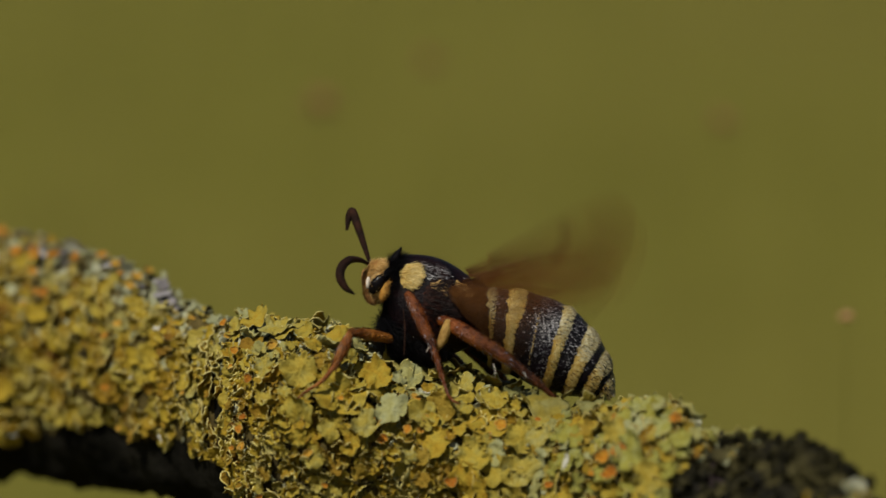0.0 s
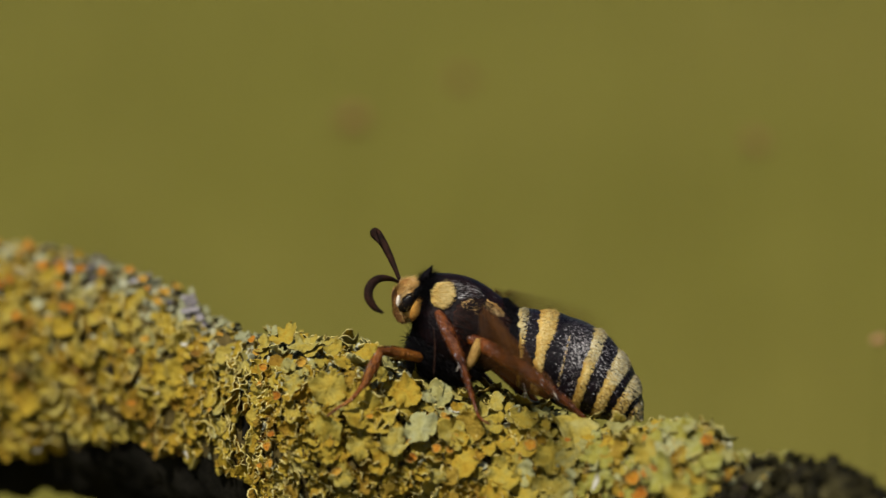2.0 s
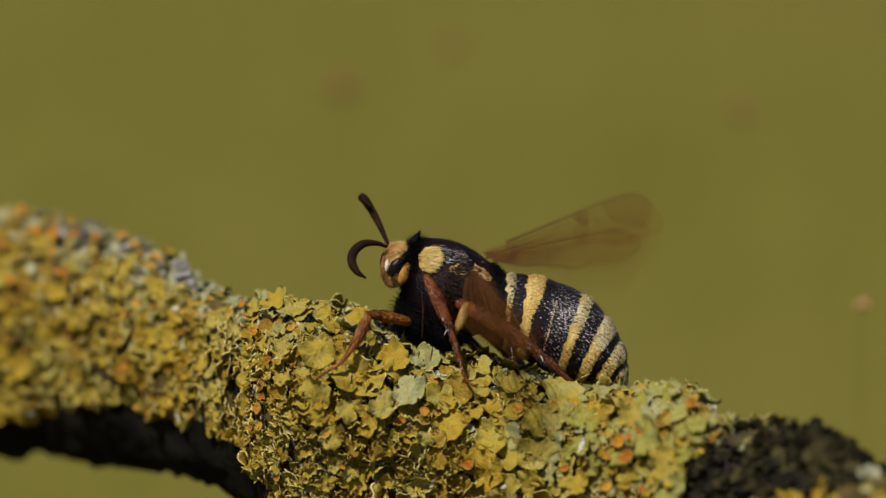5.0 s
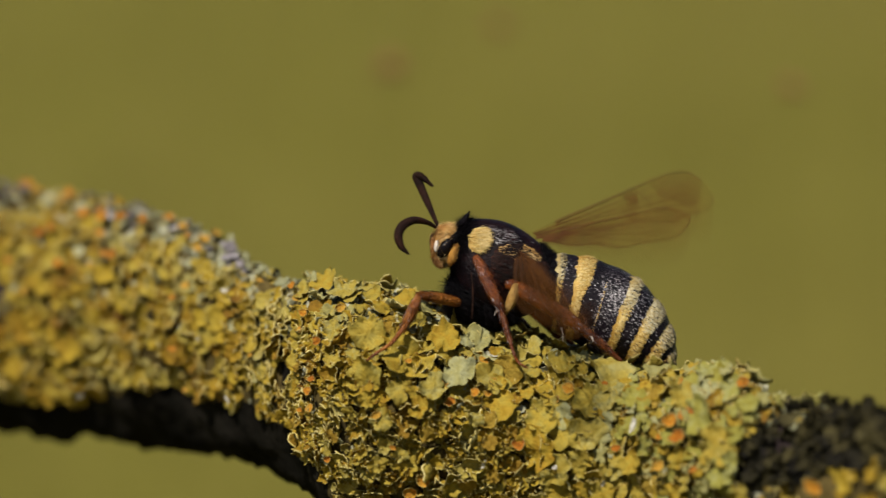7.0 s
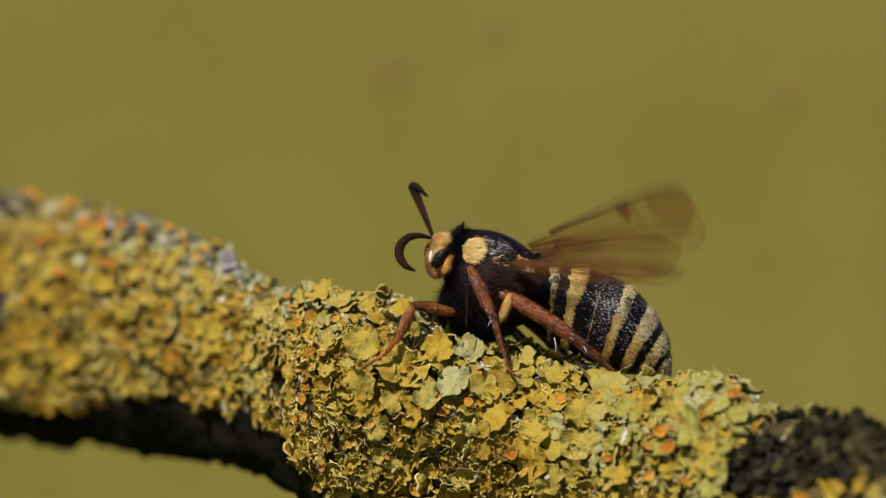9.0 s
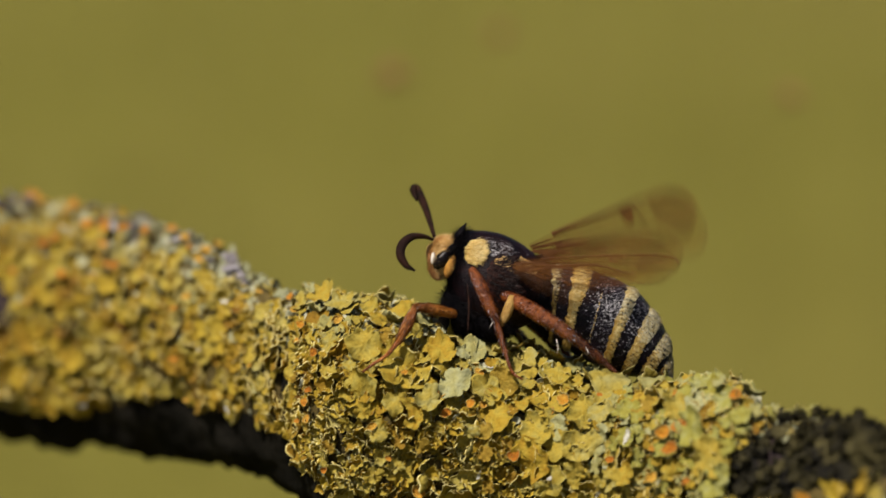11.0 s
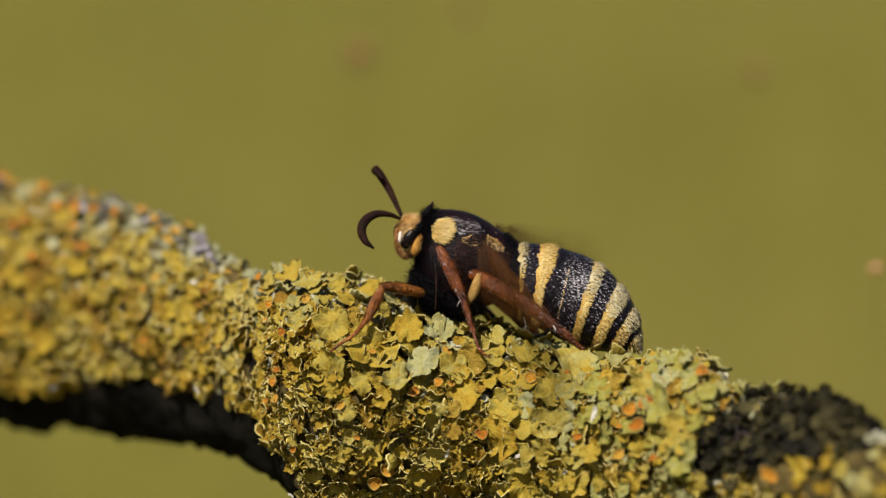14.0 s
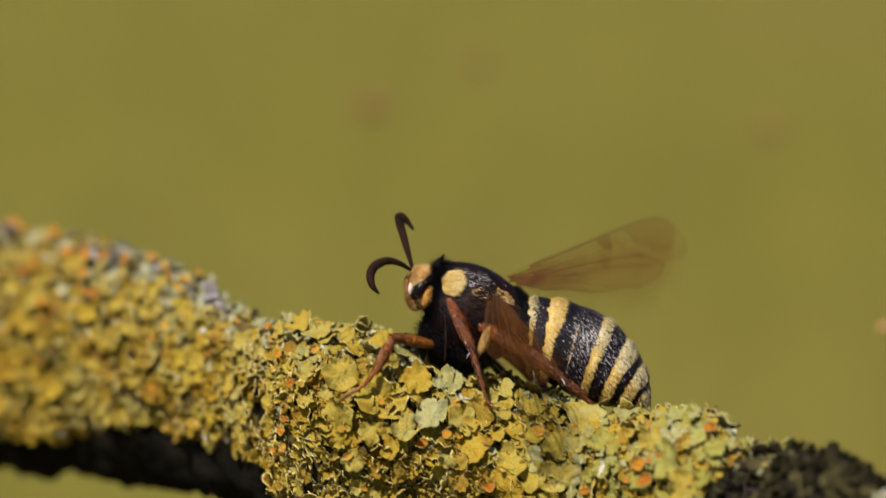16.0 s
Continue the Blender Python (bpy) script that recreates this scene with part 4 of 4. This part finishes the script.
def limb(name, pts, mat, parent, label="", hairs=0, seed=1, length=0.4, n=10, origin=None, flat=1.0, odd=None):
    """A tapered limb through (chart x, y, depth, radius in mm)."""
    rnd = random.Random(seed)
    table = [(i, *(P(x, y, w) - (origin or Vector())), r / 1000) for i, (x, y, w, r) in enumerate(pts)]
    verts, faces = [], []
    steps = (len(pts) - 1) * 5
    rings = []
    for i in range(steps + 1):
        s = i / 5
        *c, r = spline(table, s)
        c = Vector(c)
        d = (Vector(spline(table, s + 0.05)[:3]) - Vector(spline(table, s - 0.05)[:3])).normalized()
        e1 = d.cross(FRAME.to_3x3() @ Vector((0.1, 0.05, 1))).normalized()
        e2 = d.cross(e1)
        rings.append((c, d, e1, e2, r))
        for k in range(n):
            a = 2 * math.pi * k / n
            verts.append(c + e1 * (r * math.cos(a)) + e2 * (r * flat * math.sin(a)))
    for i in range(steps):
        for k in range(n):
            j = (k + 1) % n
            faces.append((i * n + k, (i + 1) * n + k, (i + 1) * n + j, i * n + j))
    faces += [tuple(range(n)), tuple(reversed(range(steps * n, steps * n + n)))]
    pale = []
    for i in range(hairs):
        c, d, e1, e2, r = rings[rnd.randrange(len(rings) - 1)]
        a = rnd.uniform(0, 6.28)
        nrm = e1 * math.cos(a) + e2 * math.sin(a)
        pale.append(1 if odd and rnd.random() < (0.22 if nrm.x < -0.4 and nrm.y < 0 else 0.02) else 0)
        hair(verts, faces, c + nrm * r + d * rnd.uniform(0, 0.0004), nrm, d, rnd.uniform(0.5, 1.1) * length / 1000, 0.00006, rnd.uniform(0.1, 0.5), rnd)
    which = [0] * (steps * n + 2)
    for mark in pale:
        which += [mark] * 2
    return mesh_part(name, verts, faces, (mat, odd) if odd else mat, parent, label, which)


def leg(femur, tibia, tarsus, seed, label="rust-red hairy leg", mat=MAT["leg"]):
    f = limb("leg", femur, mat, moth, label, 1100, seed, 0.65, odd=MAT["silver"])
    limb("tibia", tibia, mat, f, "", 900, seed + 1, 0.65, odd=MAT["silver"])
    limb("tarsus", tarsus, mat, f, "", 90, seed + 2, 0.25)


# near legs, front to back
limb("collar_spike", [(819, 398, 0.4, 0.7), (824, 387, 0.1, 0.45), (831, 374, -0.1, 0.04)], MAT["black"], moth, "pointed black hair tuft", 60, 75, 0.3)
leg([(812, 536, -1.5, 0.55), (782, 529, -3.2, 0.68), (760, 525, -4.2, 0.58), (741, 524, -4.8, 0.38)], [(742, 522, -4.8, 0.34), (732, 545, -5.6, 0.68), (722, 565, -6.3, 0.58), (713, 584, -6.9, 0.32)],
    [(715, 580, -6.9, 0.32), (692, 608, -8.0, 0.25), (668, 624, -8.6, 0.20), (648, 639, -9.0, 0.14)], 40, "amber-orange hairy front leg", MAT["amber"])
leg([(841, 455, -3.4, 0.45), (856, 482, -4.4, 0.80), (872, 518, -5.1, 0.74), (886, 548, -5.4, 0.42)], [(884, 543, -5.4, 0.40), (892, 570, -6.0, 0.32), (902, 602, -6.6, 0.26)],
    [(902, 602, -6.6, 0.23), (910, 628, -7.2, 0.19), (918, 642, -7.4, 0.17), (934, 652, -7.6, 0.11)], 44)
leg([(890, 497, -1.6, 0.6), (940, 523, -4.4, 1.0), (1000, 560, -5.6, 0.9), (1030, 582, -5.8, 0.62)], [(1028, 580, -5.8, 0.6), (1050, 598, -5.8, 0.56), (1075, 618, -5.6, 0.40)],
    [(1075, 618, -5.6, 0.42), (1088, 630, -5.4, 0.35), (1100, 640, -5.2, 0.25)], 48)
# far legs
leg([(818, 545, 5.0, 0.6), (790, 548, 6.5, 0.6), (765, 545, 7.5, 0.45)], [(765, 545, 7.5, 0.42), (750, 556, 8.0, 0.5), (738, 566, 8.2, 0.36)],
    [(738, 566, 8.2, 0.3), (722, 566, 8.2, 0.24), (705, 562, 8.0, 0.15)], 52)
leg([(880, 540, 5.0, 0.5), (915, 565, 6.5, 0.6), (940, 590, 7.0, 0.5)], [(940, 590, 7.0, 0.42), (950, 605, 7.2, 0.36), (958, 622, 7.2, 0.3)],
    [(958, 622, 7.2, 0.26), (966, 632, 7.2, 0.2), (975, 638, 7.0, 0.15)], 56)
leg([(940, 545, 4.5, 0.8), (975, 572, 6.0, 1.0), (1000, 600, 6.5, 0.8)], [(1000, 600, 6.5, 0.7), (1015, 622, 6.5, 0.6), (1030, 640, 6.2, 0.45)],
    [(1030, 640, 6.2, 0.4), (1045, 652, 5.8, 0.3), (1060, 662, 5.0, 0.2)], 60)
limb("coxa", [(914, 504, -3.6, 0.42), (909, 521, -4.2, 0.62), (902, 539, -4.4, 0.58), (894, 552, -4.5, 0.25)], MAT["ochre_fur"], moth, "golden furry leg joint", 300, 70, 0.35)
limb("leg_spur", [(834, 482, -3.6, 0.07), (837, 520, -4.0, 0.10), (835, 568, -4.2, 0.06)], MAT["antenna"], moth, "thin brown bristle by the leg", 40, 71, 0.2)
limb("leg_spur", [(993, 580, -5.4, 0.05), (996, 594, -5.8, 0.04), (995, 606, -6.0, 0.02)], MAT["face"], moth, "thin white spur on the hind leg", 0, 72)
limb("leg_spur", [(1040, 588, -6.0, 0.10), (1048, 598, -6.4, 0.08), (1050, 606, -6.4, 0.04)], MAT["face"], moth, "thin white spur on the hind leg", 0, 73)
limb("leg_spur", [(884, 545, -5.6, 0.06), (877, 554, -6.0, 0.04), (875, 560, -6.1, 0.02)], MAT["face"], moth, "thin white spur on the middle leg", 0, 74)


def antenna(base, pts, seed):
    """A clubbed antenna, built about its base so that it can swing there."""
    ob = limb("antenna", pts, MAT["antenna"], moth, "dark brown clubbed antenna", 1100, seed, 0.15, 12, P(*base))
    ob.matrix_parent_inverse = Matrix()
    ob.location = P(*base) - moth.location
    return ob


near_antenna = antenna((772, 403, 0.4), [(772, 403, 0.4, 0.18), (752, 395, -0.8, 0.32), (727, 393, -2.0, 0.48), (706, 404, -3.0, 0.57), (698, 422, -3.6, 0.55), (704, 441, -4.0, 0.40), (717, 453, -4.2, 0.10)], 80)
far_antenna = antenna((775, 401, 2.6), [(775, 401, 2.6, 0.21), (763, 372, 3.6, 0.36), (752, 346, 4.4, 0.48), (741, 320, 5.0, 0.55), (739, 311, 5.0, 0.54), (749, 314, 4.6, 0.41), (766, 329, 4.2, 0.15)], 82)

# ---- wings: span along x, trailing edge towards y, in mm ----
FORE = [(0, 0.0, 1.2), (3, -0.2, 2.2), (7, -0.25, 3.7), (11, -0.2, 5.3), (15, -0.15, 6.9), (18, 0.0, 8.2), (20, 0.4, 8.6), (21.4, 1.4, 7.8), (22.1, 3.2, 6.2)]
HIND = [(0.5, 1.0, 2.0), (3, 1.5, 4.2), (6, 2.2, 6.3), (9, 2.8, 8.2), (12, 3.5, 9.6), (15, 4.6, 10.0), (17.2, 6.2, 9.2), (17.8, 7.4, 8.2)]


def wing(name, outline, veins, side, label):
    """A clear membrane with a brown front edge and raised veins, mirrored for the other side."""
    verts, faces = [], []
    n = 10
    cols = []
    L = outline[-1][0]
    xs = [outline[0][0] + (L - outline[0][0]) * (1 - (1 - i / 40) ** 1.6) for i in range(41)]
    for layer in (0, 1):
        for x in xs:
            lead, trail = spline(outline, x)
            for k in range(n + 1):
                y = lead + (trail - lead) * k / n
                z = 0.35 * math.sin(y * 1.7 + x * 0.15) * (y / 8) + 0.012 * x * (1 - x / 30) * 6 - 0.03 * layer
                verts.append(Vector((x, y, side * z)) / 1000)
    w = n + 1
    half = len(xs) * w
    for layer in (0, 1):
        for i in range(len(xs) - 1):
            for k in range(n):
                a = layer * half + i * w + k
                q = (a, a + 1, a + w + 1, a + w)
                faces.append(q if (layer == 0) == (side > 0) else tuple(reversed(q)))
    ob = mesh_part(name, verts, faces, MAT["membrane"], moth, label)
    ob.matrix_parent_inverse = Matrix()

    def tube(child, pts, r, mat, text):
        tv, tf = [], []
        m = 6
        for i, (x, y) in enumerate(pts):
            z = 0.35 * math.sin(y * 1.7 + x * 0.15) * (y / 8) + 0.012 * x * (1 - x / 30) * 6
            d = Vector((pts[min(i + 1, len(pts) - 1)][0] - pts[max(i - 1, 0)][0], pts[min(i + 1, len(pts) - 1)][1] - pts[max(i - 1, 0)][1], 0)).normalized()
            e = Vector((-d.y, d.x, 0))
            rr = r * (1 - 0.6 * i / len(pts))
            for k in range(m):
                a = 2 * math.pi * k / m
                tv.append((Vector((x, y, side * z)) + e * (rr * math.cos(a)) + Vector((0, 0, rr * 0.5 * math.sin(a)))) / 1000)
        for i in range(len(pts) - 1):
            for k in range(m):
                j = (k + 1) % m
                tf.append((i * m + k, (i + 1) * m + k, (i + 1) * m + j, i * m + j))
        mesh_part(child, tv, tf, mat, ob, text)

    tube("front_edge", [(x, spline(outline, x)[0] + 0.15) for x in xs[4::2]], 0.32, MAT["vein"], "rusty-brown front edge")
    tube("back_fringe", [(x, spline(outline, x)[1] - 0.1) for x in xs[::2]], 0.16, MAT["vein"], "brown fringe")
    def patch(child, x0, x1, f1, mat, text):
        """A scaled patch of the membrane behind the front edge."""
        pv, pf = [], []
        for i in range(13):
            x = x0 + (x1 - x0) * i / 12
            lead, trail = spline(outline, x)
            for k in range(7):
                deep = f1 * (0.35 + 0.65 * math.sin(math.pi * (0.1 + 0.8 * i / 12)))
                y = lead + (trail - lead) * deep * k / 6
                z = 0.35 * math.sin(y * 1.7 + x * 0.15) * (y / 8) + 0.012 * x * (1 - x / 30) * 6 + 0.03
                pv.append(Vector((x, y, side * z)) / 1000)
        for i in range(12):
            for k in range(6):
                a = i * 7 + k
                pf.append((a, a + 1, a + 8, a + 7))
        mesh_part(child, pv, pf, mat, ob, text)

    if outline is FORE:
        patch("wing_spot", 12.6, 14.2, 0.42, MAT["wing_scale"], "rust-brown spot behind the front edge")
        patch("wing_tip", 16.5, 21.9, 0.75, MAT["wing_tip"], "browner scaled wing tip")
    for f0, f1, x0, x1 in veins:
        pts = []
        for i in range(14):
            x = x0 + (x1 - x0) * i / 13
            lead, trail = spline(outline, x)
            pts.append((x, lead + (trail - lead) * (f0 + (f1 - f0) * i / 13)))
        tube("vein", pts, 0.12, MAT["vein"], "")
    return ob


FORE_VEINS = ((0.3, 0.12, 0.2, 20), (0.5, 0.3, 0.3, 21), (0.55, 0.5, 0.3, 21), (0.6, 0.72, 0.3, 20.3), (0.8, 0.92, 0.3, 18), (0.05, 0.6, 14.4, 15.2))
HIND_VEINS = ((0.3, 0.12, 0.8, 16), (0.35, 0.3, 0.8, 17), (0.4, 0.48, 0.8, 17.2), (0.5, 0.66, 0.8, 16.5), (0.6, 0.84, 0.8, 14.5), (0.7, 0.96, 0.8, 9))
near_fore = wing("forewing", FORE, FORE_VEINS, -1, "clear brown-tinted forewing with rusty veins, whirring")
near_hind = wing("hindwing", HIND, HIND_VEINS, -1, "clear brown-tinted hindwing with rusty veins, whirring")
far_fore = wing("forewing", FORE, FORE_VEINS, 1, "clear brown-tinted forewing with rusty veins, whirring")
far_hind = wing("hindwing", HIND, HIND_VEINS, 1, "clear brown-tinted hindwing with rusty veins, whirring")


# ---- what moves ----
def stance(span, chord):
    """A wing's turn from the directions of its span and of its trailing edge (right, up, away)."""
    x = (FRAME.to_3x3() @ Vector(span)).normalized()
    y = FRAME.to_3x3() @ Vector(chord)
    y = (y - x * y.dot(x)).normalized()
    return Matrix((x, y, x.cross(y))).transposed().to_quaternion()


def swept(rise, away, twist):
    """A far wing's turn: its rise in the side view, its slant away and its twist, in degrees."""
    r, d = radians(rise), radians(away)
    span = Vector((math.cos(r) * math.cos(d), math.sin(r) * math.cos(d), math.sin(d)))
    chord = Matrix.Rotation(radians(twist), 3, span) @ Vector((math.sin(r) * 0.9, -math.cos(r), 0.0))
    return stance(span, chord)


# the loop of a beat: raised, going down, lowered, coming up
NEAR = [stance((18.0, -2.2, -5), (0.25, -0.15, -1.0)), stance((3, -6, -20), (0.6, -0.5, 0.2)), stance((-1.0, -6.5, -20), (0.55, -0.3, 0.1)), stance((12, 5, -17), (0.6, -0.4, 0.2))]
FAR = [swept(21.5, 12, 8), swept(-28, 60, 35), swept(25.5, 12, 42), swept(36, 34, 40)]
# where the beat stands at known seconds: 0 raised, a quarter on the way down, a half lowered
BEAT = [(0, 0.06), (0.5, 0.25), (1, 0.0), (1.5, 0.03), (2, 0.25), (2.5, 0.0), (3, 0.25), (3.5, 0.25), (4, 0.25), (6.5, 0.25), (7, 0.46), (7.5, 0.03), (8, 0.25),
        (8.5, 0.44), (11, 0.0), (11.5, 0.25), (12, 0.02), (12.5, 0.42), (13, 0.02), (13.5, 0.47), (14, 0.25), (14.5, 0.42), (15, 0.48), (15.5, 0.03), (16, 0.45)]


def beat_at():
    """The beat's phase at small even steps."""
    out = []
    for (t0, p0), (t1, p1) in zip(BEAT, BEAT[1:]):
        n = round((t1 - t0) * 30)
        turns = round(n * 0.17 - (p1 - p0))
        for i in range(n):
            out.append((t0 + i / 30, p0 + (p1 - p0 + turns) * i / n))
    return out + [(16.0, BEAT[-1][1]), (16.0 + 1 / 30, BEAT[-1][1] + 0.17)]


def wing_turn(poses, phase):
    """Between the beat's four poses, slow at its two ends."""
    q = phase % 1.0
    i, c = int(q * 4) % 4, math.cos(2 * math.pi * q)
    return poses[i].slerp(poses[(i + 1) % 4], min(1.0, max(0.0, (1 - c, -c, 1 + c, c)[i])))


def motions():
    # the wind turns the branch a little, with all that sits on it
    sway = [(0, -0.46), (0.5, -0.26), (1, -0.17), (1.5, -0.31), (2, -0.02), (2.5, 0.07), (3, -0.30), (3.5, -0.21), (4, -0.43), (4.2, -0.16), (6.3, -0.32), (6.5, -0.30), (7, 0.04), (7.5, 0.01), (8, -0.51), (8.5, -0.28), (8.7, -0.37), (10.8, -0.53), (11, -0.56), (11.5, -0.98), (12, -0.78), (12.5, -0.67), (13, -0.90), (13.5, -0.97), (14, -0.98), (14.5, -0.89), (15, -0.80), (15.5, -0.90), (16, -0.86)]
    up, hub = FRAME.to_3x3() @ Vector((0, 1, 0)), Matrix.Translation((0, 0, 1.1))
    turns = [(t, hub @ Matrix.Rotation(radians(d), 4, up) @ hub.inverted()) for t, d in sway]
    walk(branch, turns)
    seat = Matrix.Translation(moth.location)
    place = moth.location.copy()
    walk(moth, [(t, m @ seat) for t, m in turns])
    beat = beat_at()
    for pair, poses, pivot, lead in (((near_fore, near_hind), NEAR, P(918, 442, -3.2), 0.08), ((far_fore, far_hind), FAR, P(940, 411, 5.0), 0.0)):
        rows = [(t, Matrix.LocRotScale(pivot - place, wing_turn(poses, ph + lead), None)) for t, ph in beat]
        for w in pair:
            walk(w, rows)
    # the abdomen pumps a little
    lift = [(0, 5), (0.5, 2.7), (1, 1.5), (1.5, 2.7), (2, 3.4), (2.5, 3.4), (3, 0.4), (3.5, 1.9), (4, 2.7), (6.5, 0.4), (7, 0), (7.5, 0.8), (8, 1.1), (8.5, 1.9), (9.5, 2.2),
            (11, 1.5), (11.5, 3), (12, 4), (12.5, 1.5), (13, 1.9), (13.5, 1.5), (14, 3.4), (14.5, 1.1), (15, 4.2), (15.5, 6), (16, 2.7)]
    away = FRAME.to_3x3() @ Vector((0, 0, 1))
    walk(abdomen, [(t, Matrix.Translation(WAIST - place) @ Matrix.Rotation(radians(-0.8 * d), 4, away)) for t, d in lift])
    # the antennae sway: seconds, dip and length of the near one, lean of the far one and the turn of its hook
    sway_of = [(0, 47, 43, 18, -170), (0.5, 48, 44, 26, -90), (1, 52, 45, 16, -95), (1.5, 63, 38, 16, -150), (2, 50, 47, 26, -90), (2.5, 51, 47, 16, -95), (3, 51, 46, 29, -20),
               (3.5, 53, 49, 27, -70), (4, 49, 54, 26, -60), (6.5, 46, 55, 28, -70), (7, 37, 56, 23, 0), (7.5, 45, 49, 16, -110), (8, 51, 50, 22, 0), (8.5, 54, 52, 22, 5),
               (11, 49, 51, 19, -100), (11.5, 46, 53, 27, -70), (12, 44, 51, 14, 10), (12.5, 48, 55, 22, 10), (13, 40, 55, 17, -100), (13.5, 42, 55, 15, -60), (14, 44, 58, 28, -70),
               (14.5, 38, 55, 26, 0), (15, 32, 59, 18, 10), (15.5, 38, 53, 18, -100), (16, 32, 58, 16, 10)]
    axis = (P(741, 320, 5.0) - P(775, 401, 2.6)).normalized()
    view, high = FRAME.to_3x3() @ Vector((0, 0, 1)), FRAME.to_3x3() @ Vector((0, 1, 0))
    rows, rows2 = [], []
    for t, ph in beat:
        dip, reach, lean, hook = spline(sway_of, t)
        tremble = 1.2 * math.sin(2 * math.pi * ph)
        rows.append((t, Matrix.Translation(far_antenna.location) @ Matrix.Rotation(radians(22 - lean + tremble), 4, view) @ Matrix.Rotation(radians(hook), 4, axis)))
        rows2.append((t, Matrix.Translation(near_antenna.location) @ Matrix.Rotation(radians(41 - dip + tremble), 4, view) @ Matrix.Rotation(math.acos(min(1.0, reach / 80.0)) - 0.665, 4, high)))
    walk(far_antenna, rows)
    walk(near_antenna, rows2)


motions()
